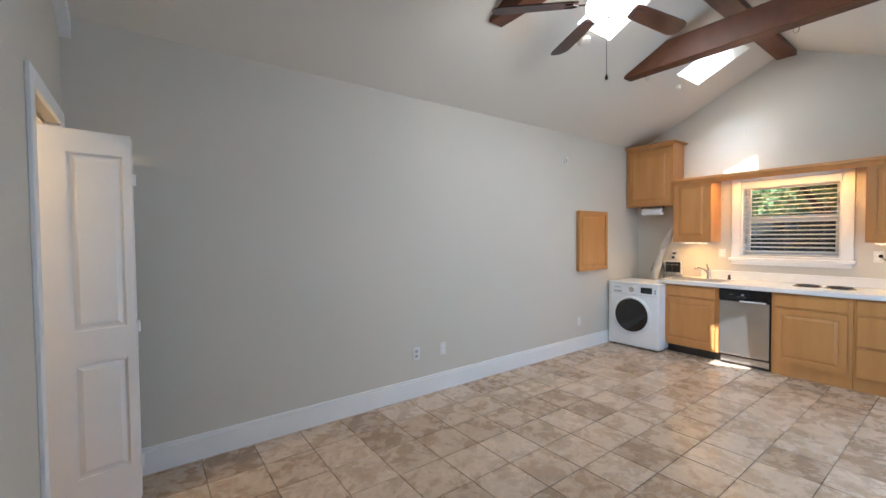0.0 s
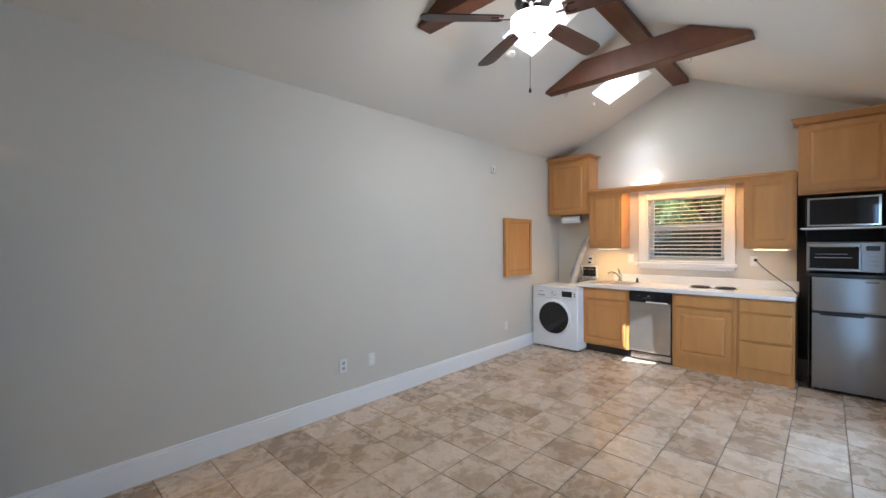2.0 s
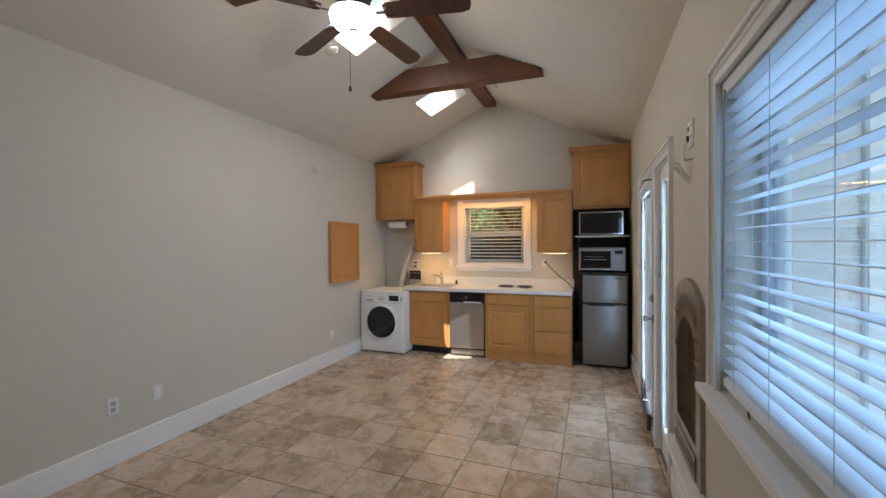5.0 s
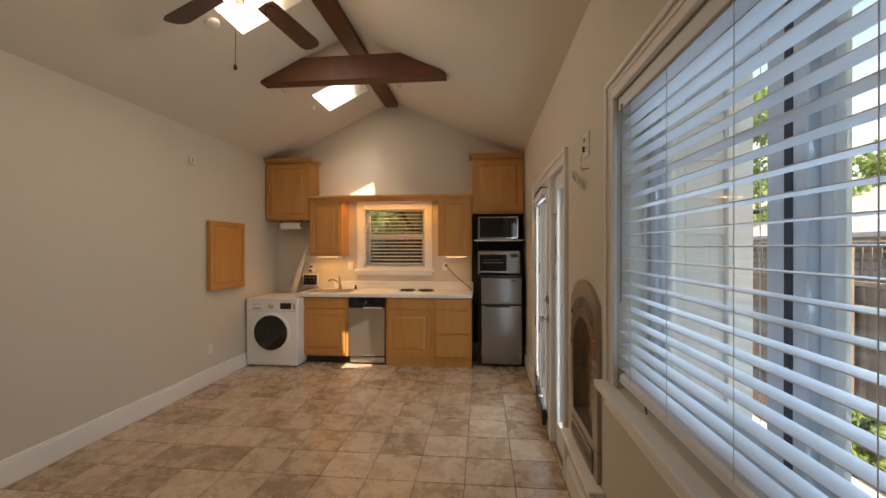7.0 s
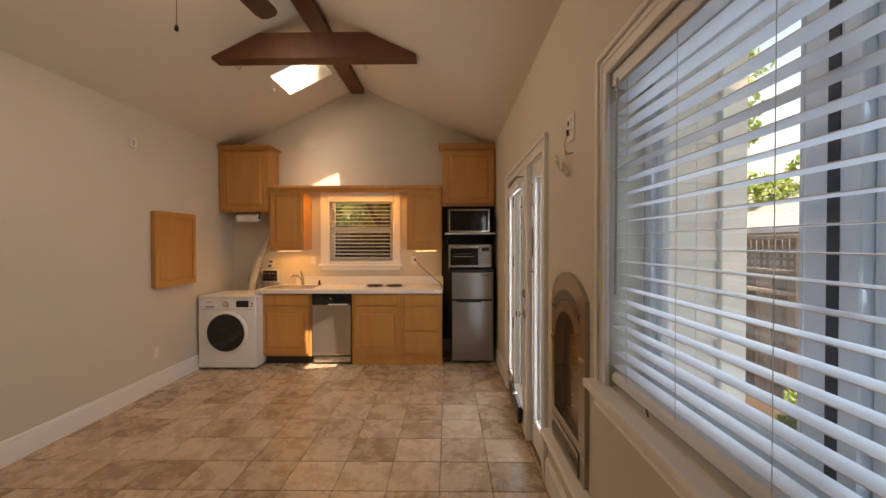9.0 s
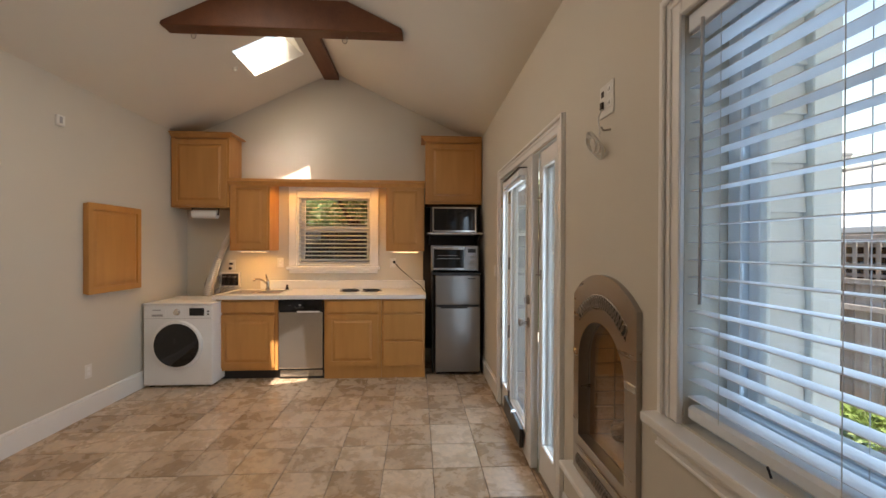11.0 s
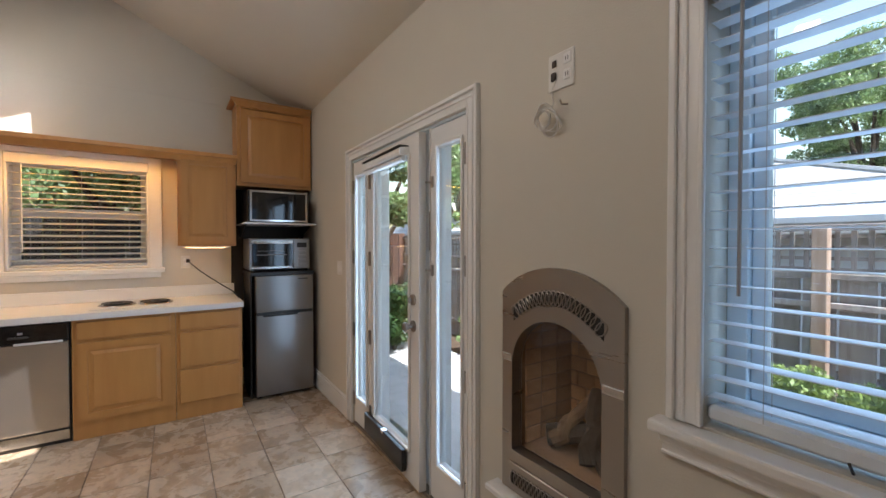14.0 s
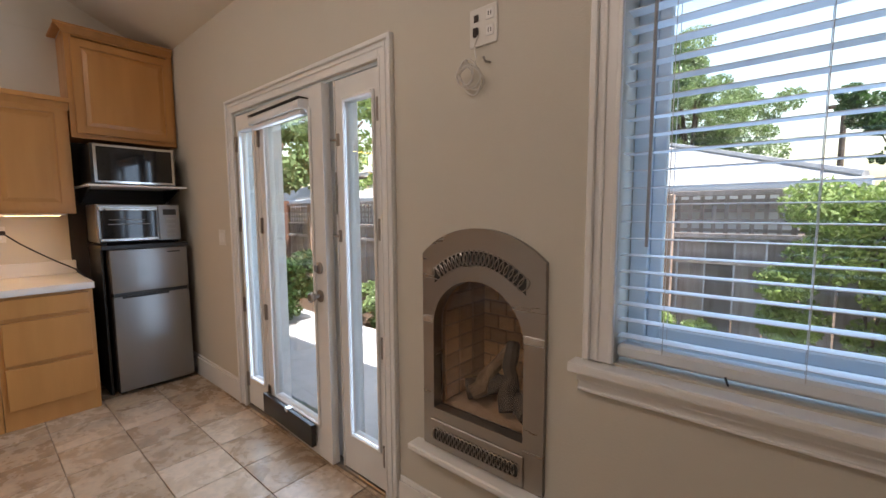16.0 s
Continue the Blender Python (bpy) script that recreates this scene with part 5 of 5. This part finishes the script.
def on_slope(name, x, y, prof, label, cat, material):
    z = ceil_z(y)
    o = thing(name, label, cat, (x, y, z))
    bm = lathe(bmesh.new(), prof, (0, 0, 0), n=24)
    m = Matrix.Translation((x, y, z)) @ Vector((0, -KL, -1)).to_track_quat("Z", "Y").to_matrix().to_4x4()
    for v in bm.verts:
        v.co = m @ v.co
    put("body", bm, material, o, smooth=True)


on_slope("smoke_alarm", 3.30, 2.168, [(0.001, 0.0), (0.055, 0.0), (0.052, 0.022), (0.035, 0.032), (0.001, 0.033)], "small round white smoke alarm on the sloping ceiling", "smoke alarm", M_CEIL)
on_slope("sprinkler_cover", 5.16, 2.175, [(0.001, 0.0), (0.032, 0.0), (0.03, 0.008), (0.012, 0.014), (0.012, 0.03), (0.001, 0.032)], "small round white cover on the sloping ceiling", "ceiling cover", M_CEIL)

# ---- ceiling fan ----
fc = Vector((2.49, 1.43, 0))
fan = thing("ceiling_fan", "dark five-blade ceiling fan with a lit frosted glass bowl", "ceiling fan", (2.49, 1.43, 3.49))
put("canopy", lathe(bmesh.new(), [(0.001, 3.489), (0.065, 3.489), (0.062, 3.45), (0.03, 3.41), (0.001, 3.405)], fc, n=28), M_BRONZE, fan, smooth=True)
put("downrod", cyl(bmesh.new(), (2.49, 1.43, 3.41), (2.49, 1.43, 3.06), 0.013, n=12), M_BRONZE, fan, smooth=True)
put("motor", lathe(bmesh.new(), [(0.001, 3.135), (0.05, 3.130), (0.10, 3.110), (0.118, 3.075), (0.118, 3.030), (0.10, 3.000), (0.07, 2.985), (0.001, 2.983)], fc, n=36), M_BRONZE, fan, "dark bronze motor housing", smooth=True)
put("motor_band", lathe(bmesh.new(), [(0.1185, 3.067), (0.1215, 3.057), (0.1215, 3.043), (0.1185, 3.035)], fc, n=36), M_CHROME, fan, smooth=True)
put("light_collar", lathe(bmesh.new(), [(0.001, 2.985), (0.055, 2.983), (0.06, 2.945), (0.125, 2.940), (0.128, 2.932), (0.001, 2.930)], fc, n=32), M_CHROME, fan, "polished light collar", smooth=True)
bowl = put("shade", lathe(bmesh.new(), [(0.128, 2.9320), (0.145, 2.9248), (0.140, 2.8870), (0.115, 2.8555), (0.07, 2.8375), (0.02, 2.8312), (0.02, 2.8348), (0.068, 2.8420), (0.112, 2.8600), (0.136, 2.8897), (0.139, 2.9212)], fc, n=36), M_GLOBE, fan, "lit frosted glass bowl", smooth=True)
bowl.visible_shadow = False
put("finial", lathe(bmesh.new(), [(0.001, 2.8348), (0.028, 2.8330), (0.024, 2.8222), (0.010, 2.8168), (0.001, 2.8060)], fc, n=20), M_BRONZE, fan, smooth=True)
put("pull_chain", cyl(bmesh.new(), (2.455, 1.432, 2.830), (2.452, 1.432, 2.475), 0.0016, n=6), M_BRONZE, fan, "thin pull chain")
put("pull_knob", lathe(bmesh.new(), [(0.001, 0.036), (0.005, 0.032), (0.010, 0.014), (0.008, 0.003), (0.001, 0.0)], (2.452, 1.432, 2.440), n=14), M_BRONZE, fan, "dark wooden pull knob", smooth=True)
for k in range(5):
    a = radians(64 + 72 * k)
    m = Matrix.Translation((2.49, 1.43, 2.928)) @ Matrix.Rotation(a, 4, "Z") @ Matrix.Rotation(radians(-12), 4, "X")
    bm = bmesh.new()
    outl = [(0.20, -0.052), (0.24, -0.060), (0.66, -0.072), (0.70, -0.062), (0.728, -0.03), (0.732, 0.02), (0.718, 0.058), (0.67, 0.072), (0.24, 0.060), (0.20, 0.052)]
    prism(bm, outl, -0.004, 0.004, "Z")
    for v in bm.verts:
        v.co = m @ v.co
    put("blade", bm, M_BLADE, fan, "dark walnut fan blade")
    bm = bmesh.new()
    box(bm, 0.09, 0.22, -0.012, 0.012, -0.010, -0.0045, bevel=0.003)
    tube(bm, [(0.20, -0.012, -0.008), (0.23, -0.035, -0.007), (0.275, -0.03, -0.007)], 0.005, n=6)
    tube(bm, [(0.20, 0.012, -0.008), (0.23, 0.035, -0.007), (0.275, 0.03, -0.007)], 0.005, n=6)
    for v in bm.verts:
        v.co = m @ v.co
    put("blade_iron", bm, M_BRONZE, fan, "dark metal blade bracket")

# ---- bifold closet door ----
for yA, w, nm in ((CL[0], -0.075, "left"), (CL[1], 0.075, "right")):
    S("trim", B((X0, X0 + 0.018, min(yA, yA + w), max(yA, yA + w), 0.0, 2.175), bevel=0.003), M_TRIM, "white painted closet casing", cat="trim")
S("trim", B((X0, X0 + 0.0185, CL[0] + 0.0005, CL[1] - 0.0005, 2.10, 2.175), bevel=0.003), M_TRIM, "white painted closet casing", cat="trim")
S("closet_jamb", B((X0 - 0.13, X0 - 0.001, CL[0], CL[0] + 0.015, 0, 2.099), (X0 - 0.13, X0 - 0.001, CL[1] - 0.015, CL[1], 0, 2.099)), M_TRIM, "white closet jamb", cat="door frame")
bf = thing("bifold_door", "white two-panel bifold closet door folded open", "door", (X0 + 0.17, 2.74, 0.01))
LW, LH, LT = 0.362, 2.020, 0.034


def bifold_leaf(m):
    bm = slab((0, LW), (0, LH), [(0.105, LW - 0.04, 0.25, 0.835), (0.105, LW - 0.04, 1.005, LH - 0.115)], lambda u, v, q: (u, q, v), 0, LT)
    pcs = []
    for za, zb in ((0.25, 0.835), (1.005, LH - 0.115)):
        a, b = 0.105, LW - 0.04
        box(bm, a - 0.001, b + 0.001, 0.010, LT - 0.010, za - 0.001, zb + 0.001)
        for q, s in ((0.010, -1), (LT - 0.010, 1)):
            lo = [bm.verts.new((p, q, z)) for p, z in ((a + 0.012, za + 0.012), (b - 0.012, za + 0.012), (b - 0.012, zb - 0.012), (a + 0.012, zb - 0.012))]
            hi = [bm.verts.new((p, q + s * 0.007, z)) for p, z in ((a + 0.035, za + 0.035), (b - 0.035, za + 0.035), (b - 0.035, zb - 0.035), (a + 0.035, zb - 0.035))]
            for i in range(4):
                bm.faces.new((lo[i], lo[(i + 1) % 4], hi[(i + 1) % 4], hi[i]))
            bm.faces.new(hi)
    for v in bm.verts:
        v.co = m @ v.co
    return put("leaf", bm, M_DOORW, bf, "white leaf with two raised panels")


bifold_leaf(pose(-0.282, 2.695, 0.010, 0, 0, 10))
bifold_leaf(pose(-0.282, 2.910, 0.010, 0, 0, -12))
bm = bmesh.new()
for z in (0.25, 1.0, 1.8):
    cyl(bm, (0.087, 2.780, z - 0.03), (0.087, 2.780, z + 0.03), 0.006, n=8)
    box(bm, 0.073, 0.085, 2.765, 2.805, z - 0.03, z + 0.03)
put("hinge", bm, M_TRIM, bf)
put("track", B((X0 - 0.075, X0 - 0.045, CL[0] + 0.016, CL[1] - 0.016, 2.075, 2.099)), M_NICKEL, bf, "metal sliding track")
put("pivot", cyl(bmesh.new(), (X0 - 0.06, 2.71, 2.045), (X0 - 0.06, 2.71, 2.08), 0.006, n=8), M_NICKEL, bf)

# ---- outside ----
tagged(part("ground", B((-300, 300, -300, 300, -0.5, -0.16)), M_SOIL, None, "dark mulch and soil yard"), category="ground", kind="structure")
S("patio", box(bmesh.new(), -3.0, 9.0, -2.35, Y0 - WT - 0.001, -0.159, -0.045, bevel=0.01), M_CONC, "pale concrete side patio", cat="patio")
S("chimney_chase", slab((2.235, 3.00), (-0.965, Y0 - WT - 0.001), [(2.27, 2.96, -0.93, Y0 - WT - 0.001)], lambda u, v, w: (u, v, w), -0.158, 2.6), M_SIDING, "grey lap-sided chimney chase")
bm = bmesh.new()
for i in range(17):
    z = 0.0 + i * 0.155
    prism(bm, [(2.2345, z), (2.214, z), (2.227, z + 0.156), (2.2345, z + 0.156)], -0.879, Y0 - WT - 0.001, "Y")
S("lap_siding", bm, M_SIDING, "grey lap siding boards", cat="wall")
S("corner_board", B((2.195, 2.2345, -0.978, -0.88, -0.158, 2.7), bevel=0.004), M_TRIMB, "pale corner board of the chase", cat="trim")
# out-of-view eave, made deep and long to keep sun off the chase
S("eave", B((-5.0, X1 + 0.7, Y0 - WT - 0.75, Y0 - WT - 0.001, 2.62, 2.72), bevel=0.01), M_TRIM, "white painted eave soffit", cat="roof")

# fence with lattice top
fe = thing("fence", "weathered wooden board fence with a lattice top", "fence", (3.0, -3.2, -0.16))
FYY = -3.2
me, k = {}, 0
x = -3.0
rnd = random.Random(3)
while x < 9.0:
    w = 0.188
    dz = rnd.choice((0.0, 0.006, -0.006))
    if "b" not in me:
        o = part("board", box(bmesh.new(), 0, w, -0.009, 0.009, 0, 1.30, bevel=0.003), M_FENCE, fe)
        me["b"] = o.data
    else:
        o = new("board", me["b"])
        o.parent = fe
    o.location = (x - 3.0, rnd.uniform(-0.004, 0.004), 0.01 + dz)
    x += w + 0.014
for z in (0.25, 1.10, 1.31, 1.66):
    put("rail", B((-3.0, 9.0, FYY + 0.012, FYY + 0.05, z - 0.16, z - 0.115), bevel=0.004), M_FENCE, fe)
bm = bmesh.new()
x = -3.0
while x < 9.0:
    box(bm, x, x + 0.03, FYY + 0.0, FYY + 0.008, 1.19, 1.50)
    x += 0.085
for z in (1.22, 1.30, 1.38, 1.46):
    box(bm, -3.0, 9.0, FYY - 0.009, FYY - 0.001, z - 0.013, z + 0.013)
put("lattice", bm, M_FENCE, fe, "square wooden lattice band", kind="stuff")
me = None
for i in range(7):
    x = -3.03 + i * 1.85
    if me is None:
        o = part("post", box(bmesh.new(), -0.045, 0.045, 0.055, 0.145, -0.01, 1.68, bevel=0.006), M_POST, fe, "reddish wooden post")
        me = o.data
    else:
        o = new("post", me)
        o.parent = fe
        o["label"] = "reddish wooden post"
    o.location = (x - 3.0, 0, 0)
# end fence across the side yard
fe2 = thing("fence", "weathered red-brown board fence, darkened for shade, closing the side yard", "fence", (9.0, -2.0, -0.16))
me = None
for i in range(20):
    if me is None:
        o = part("board", box(bmesh.new(), -0.009, 0.009, 0, 0.138, 0, 1.75, bevel=0.003), M_REDF, fe2)
        me = o.data
    else:
        o = new("board", me)
        o.parent = fe2
    o.location = (-0.05, -1.2 + i * 0.145, 0.01)
put("rail", B((8.96, 8.99, -3.2, -0.3, 0.3, 0.38), (8.96, 8.99, -3.2, -0.3, 1.3, 1.38)), M_REDF, fe2)

# neighbour's house
nh = thing("house", "low neighbouring house with a hipped grey shingle roof", "house", (3.0, -8.0, -0.16))
HX0, HX1, HY0, HY1, HK, HE = 1.1, 16.0, -5.5, -13.9, 0.36, 1.74
put("wall", slab((HX0 + 0.5, HX1 - 0.5), (-0.15, HE + 0.05), [(6.0, 7.2, 0.7, 1.5)], lambda u, v, w: (u, w, v), HY0 - 0.6, HY0 - 0.45), M_NWALL, nh)
put("end_wall", B((HX0 + 0.5, HX0 + 0.65, HY1 + 0.5, HY0 - 0.601, -0.15, HE + 0.05)), M_NWALL, nh)
hr = (HY0 - HY1) / 2
bm = bmesh.new()
for dz in (0.0, -0.07):
    c = [bm.verts.new(p) for p in ((HX0, HY0, HE + dz), (HX1, HY0, HE + dz), (HX1, HY1, HE + dz), (HX0, HY1, HE + dz),
                                   (HX0 + hr, HY0 - hr, HE + HK * hr + dz), (HX1 - hr, HY0 - hr, HE + HK * hr + dz))]
    for f in ((0, 1, 5, 4), (1, 2, 5), (2, 3, 4, 5), (3, 0, 4)):
        bm.faces.new([c[k] for k in f])
    if dz == 0.0:
        top = c
for a, b in ((0, 1), (1, 2), (2, 3), (3, 0)):
    bm.faces.new((top[a], top[b], c[b], c[a]))
put("roof", bm, M_ROOF, nh)
rows = bmesh.new()
for k in range(1, 22):
    t = k * 0.195
    box(rows, HX0 + t + 0.05, HX1 - t - 0.05, HY0 - t - 0.02, HY0 - t, HE + HK * t - 0.004, HE + HK * t + 0.005)
put("shingle_course", rows, M_ROOF, nh, "raised butts of the shingle courses", kind="stuff")
put("hip_cap", tube(bmesh.new(), [(HX0, HY0, HE + 0.02), (HX0 + hr, HY0 - hr, HE + HK * hr + 0.02), (HX1 - hr, HY0 - hr, HE + HK * hr + 0.02)], 0.05, n=6), M_ROOF, nh)
put("gutter", B((HX0 - 0.06, HX1, HY0 + 0.001, HY0 + 0.10, HE - 0.115, HE - 0.005), bevel=0.02), M_NWALL, nh, "pale painted gutter")
put("fascia", B((HX0 + 0.01, HX1, HY0 - 0.03, HY0, HE - 0.22, HE - 0.072)), M_TRIM, nh, "white painted fascia board")
put("window", B((6.001, 7.199, HY0 - 0.56, HY0 - 0.54, 0.701, 1.499)), M_GLOSSB, nh)
put("roof_vent", lathe(bmesh.new(), [(0.001, 3.12), (0.17, 3.12), (0.17, 3.36), (0.32, 3.44), (0.40, 3.60), (0.36, 3.76), (0.20, 3.88), (0.001, 3.91)], (9.95, -9.35, 0), n=20), M_GREYP, nh, "round grey metal roof vent", smooth=True)
pw = thing("power_line", "thin black overhead wire crossing above the roof", "overhead wire", (3.0, -7.0, 2.4))
put("wire", tube(bmesh.new(), [(-3.0 + 1.2 * k, -7.4 + 0.1 * k, 2.02 + 0.11 * k - 0.02 * math.sin(k * math.pi / 10)) for k in range(11)], 0.004, n=5), M_BLACK, pw)
# fence, its shade put into a near-black colour, and foliage beyond the kitchen window
fe3 = thing("fence", "board fence beyond the kitchen window, its shade put into the colour", "fence", (7.85, 1.4, -0.16))
me = None
for i in range(46):
    if me is None:
        o = part("board", box(bmesh.new(), -0.009, 0.009, 0, 0.138, 0, 1.86, bevel=0.003), M_SHADEF, fe3)
        me = o.data
    else:
        o = new("board", me)
        o.parent = fe3
    o.location = (0, -1.9 + i * 0.145, 0.01)
put("rail", B((7.795, 7.835, -0.5, 4.7, 0.3, 0.38), (7.795, 7.835, -0.5, 4.7, 1.4, 1.48)), M_SHADEF, fe3)


def leaves(n, blobs, size, seed, long=2.0):
    """Many small folded leaves gathered in uneven clumps."""
    rs = np.random.RandomState(seed)
    verts, faces = [], []
    wts = np.array([b[3] ** 2 for b in blobs])
    wts = wts / wts.sum()
    pick = rs.choice(len(blobs), n, p=wts)
    for i in range(n):
        bx, by, bz, r = blobs[pick[i]][:4]
        d = rs.normal(size=3)
        d /= np.linalg.norm(d)
        p = np.array((bx, by, bz)) + d * r * rs.uniform(0.35, 1.0) ** 0.6 * np.array((1, 1, 0.8))
        u = rs.normal(size=3) + np.array((0, 0, -0.3))
        u /= np.linalg.norm(u)
        v = np.cross(u, rs.normal(size=3))
        v /= np.linalg.norm(v)
        s = size * rs.uniform(0.6, 1.3)
        k = len(verts)
        verts += [tuple(p - u * s), tuple(p + v * s / long), tuple(p + u * s), tuple(p - v * s / long)]
        faces += [(k, k + 1, k + 2), (k, k + 2, k + 3)]
    return verts, faces


def crown_mesh(name, n, blobs, size, seed, material, own, label="", long=2.0):
    v, f = leaves(n, blobs, size, seed, long)
    o = own.location
    me = bpy.data.meshes.new(name)
    me.from_pydata([(a - o.x, b - o.y, c - o.z) for a, b, c in v], [], f)
    me.materials.append(material)
    ob = new(name, me)
    ob.parent = own
    return tagged(ob, label, kind="stuff")


def tree(x, y, h, r, seed, n, size, material, label, low=0.45, limbs=9):
    t = thing("tree", label, "tree", (x, y, -0.16))
    rs = random.Random(seed)
    bm = tube(bmesh.new(), [(x + rs.uniform(-1, 1) * 0.08 * i, y + rs.uniform(-1, 1) * 0.08 * i, -0.16 + h * 0.75 * i / 6) for i in range(7)], lambda u: 0.14 * (1 - 0.75 * u), n=10)
    blobs = []
    for i in range(limbs):
        a = rs.uniform(0, 6.28)
        z = h * rs.uniform(low, 1.0)
        rr = r * rs.uniform(0.35, 1.0)
        q = (x + rr * math.cos(a), y + rr * math.sin(a), z)
        tube(bm, [(x, y, h * rs.uniform(0.3, 0.5)), ((x + q[0]) / 2, (y + q[1]) / 2, z * 0.85), q], lambda u: 0.05 * (1 - 0.8 * u), n=6)
        for j in range(4):
            blobs.append((q[0] + rs.uniform(-1, 1) * r * 0.45, q[1] + rs.uniform(-1, 1) * r * 0.45, q[2] + rs.uniform(-1, 1) * r * 0.4, r * rs.uniform(0.15, 0.36)))
    put("trunk", bm, M_BARK, t, smooth=True)
    crown_mesh("crown", n, blobs, size, seed, material, t)
    return t


tree(3.55, -10.6, 5.15, 1.25, 11, 60000, 0.034, M_LEAF, "leafy green tree behind the neighbour's roof", 0.5, 20)
tree(8.35, -2.3, 3.9, 1.25, 12, 22000, 0.055, M_LEAF, "broad green tree at the end of the yard", 0.5)
tree(0.0, -11.0, 3.5, 0.75, 17, 9000, 0.05, M_LEAFD, "small dark green tree past the neighbour's roof", 0.4)
tree(-2.5, -9.5, 5.5, 1.8, 13, 14000, 0.07, M_LEAFD, "dark green tree behind the neighbour's house")
tree(11.5, -6.5, 5.5, 2.2, 14, 9000, 0.10, M_LEAFL, "bright green tree beyond the fence")
tree(10.2, 1.0, 3.6, 1.7, 15, 14000, 0.075, M_LEAF, "green tree beyond the kitchen window", 0.3)
tree(8.45, 1.5, 3.9, 1.3, 18, 15000, 0.06, M_LEAF, "overhanging green tree close to the kitchen window", 0.5)
tree(10.6, 3.4, 4.0, 1.8, 16, 11000, 0.075, M_LEAF, "green tree beyond the kitchen window", 0.3)


def bush(x, y, rx, ry, z0, z1, seed, n, size, material, label, group="", long=2.0):
    b = thing("bush", label, "bush", (x, y, -0.16), group)
    rs = random.Random(seed)
    blobs = []
    for i in range(26):
        blobs.append((x + rs.uniform(-rx, rx), y + rs.uniform(-ry, ry), rs.uniform(z0, z1 - 0.1), rs.uniform(0.12, 0.24) * min(1, (z1 - z0))))
    bm = bmesh.new()
    for i in range(7):
        q = blobs[i]
        tube(bm, [(x + rs.uniform(-0.1, 0.1), y, -0.18), ((x + q[0]) / 2, (y + q[1]) / 2, (q[2]) / 2), q[:3]], lambda u: 0.014 * (1 - 0.7 * u), n=5)
    put("stems", bm, M_BARK, b)
    crown_mesh("leaves", n, blobs, size, seed, material, b, long=long)
    return b


bush(1.27, -2.75, 0.55, 0.25, 0.55, 1.55, 21, 24000, 0.020, M_LEAFL, "tall bright green hedge bush before the fence")
bush(2.45, -2.75, 0.65, 0.18, -0.05, 0.60, 22, 14000, 0.020, M_LEAFL, "low bright green shrub along the fence", "low shrubs")
bush(0.4, -2.8, 0.5, 0.2, 0.0, 0.8, 23, 4200, 0.035, M_LEAF, "low green shrub along the fence", "low shrubs")
bush(3.75, -2.75, 0.35, 0.2, -0.08, 0.35, 24, 2600, 0.05, M_LEAFL, "strap-leaved bright green plant in the mulch", "low shrubs", 3.5)
bush(6.6, -1.75, 0.35, 0.3, 0.1, 0.95, 25, 4500, 0.035, M_LEAFD, "dark green shrub at the patio edge", "low shrubs")
bush(5.6, -2.6, 0.5, 0.2, -0.05, 0.5, 26, 3500, 0.035, M_LEAF, "low green shrub along the fence", "low shrubs")
bush(7.9, -1.5, 0.5, 0.5, 0.0, 0.9, 27, 4500, 0.04, M_LEAF, "green shrub near the end fence", "low shrubs")
pl = thing("power_pole", "distant wooden power pole with crossarm", "power pole", (-3.4, -16, -0.16))
put("pole", cyl(bmesh.new(), (0.55, -16, -0.16), (0.55, -16, 4.6), 0.09, 0.07, n=10), M_BARK, pl)
put("crossarm", B((0.15, 0.95, -16.05, -15.95, 4.35, 4.45)), M_BARK, pl)

# ---- floor tiles, laid in a straight grid ----
PX, PY, TX, TY, G = 0.3225, 0.3175, 3.295, -0.072, 0.005
floor_ob = bpy.data.objects["floor"]
shared = {}
nx0 = math.floor((X0 - TX) / PX)
ny0 = math.floor((Y0 - TY) / PY)
for i in range(nx0, nx0 + 22):
    for j in range(ny0, ny0 + 13):
        xa, xb = max(TX + i * PX + G / 2, X0 + 0.001), min(TX + (i + 1) * PX - G / 2, X1 - 0.001)
        ya, yb = max(TY + j * PY + G / 2, Y0 + 0.001), min(TY + (j + 1) * PY - G / 2, Y1 - 0.001)
        if xb - xa < 0.02 or yb - ya < 0.02:
            continue
        key = (round(xb - xa, 3), round(yb - ya, 3))
        if key not in shared:
            w, d = key[0] / 2, key[1] / 2
            bm = bmesh.new()
            vs = [[bm.verts.new((sx * (w - e), sy * (d - e), z)) for sx, sy in ((-1, -1), (1, -1), (1, 1), (-1, 1))] for e, z in ((0, -0.007), (0, -0.0015), (0.002, 0.0))]
            for a, b in zip(vs, vs[1:]):
                for q in range(4):
                    bm.faces.new((a[q], a[(q + 1) % 4], b[(q + 1) % 4], b[q]))
            bm.faces.new(vs[-1])
            ob = part("tile", bm, M_TILE, floor_ob)
            shared[key] = ob.data
        else:
            ob = new("tile", shared[key])
            ob.parent = floor_ob
        ob.location = ((xa + xb) / 2, (ya + yb) / 2, 0)
# closet floor
S("closet_floor", B((-1.35, X0 - 0.001, 1.6, Y1, -0.005, 0.0)), M_OAK, "wooden closet floor", cat="floor")
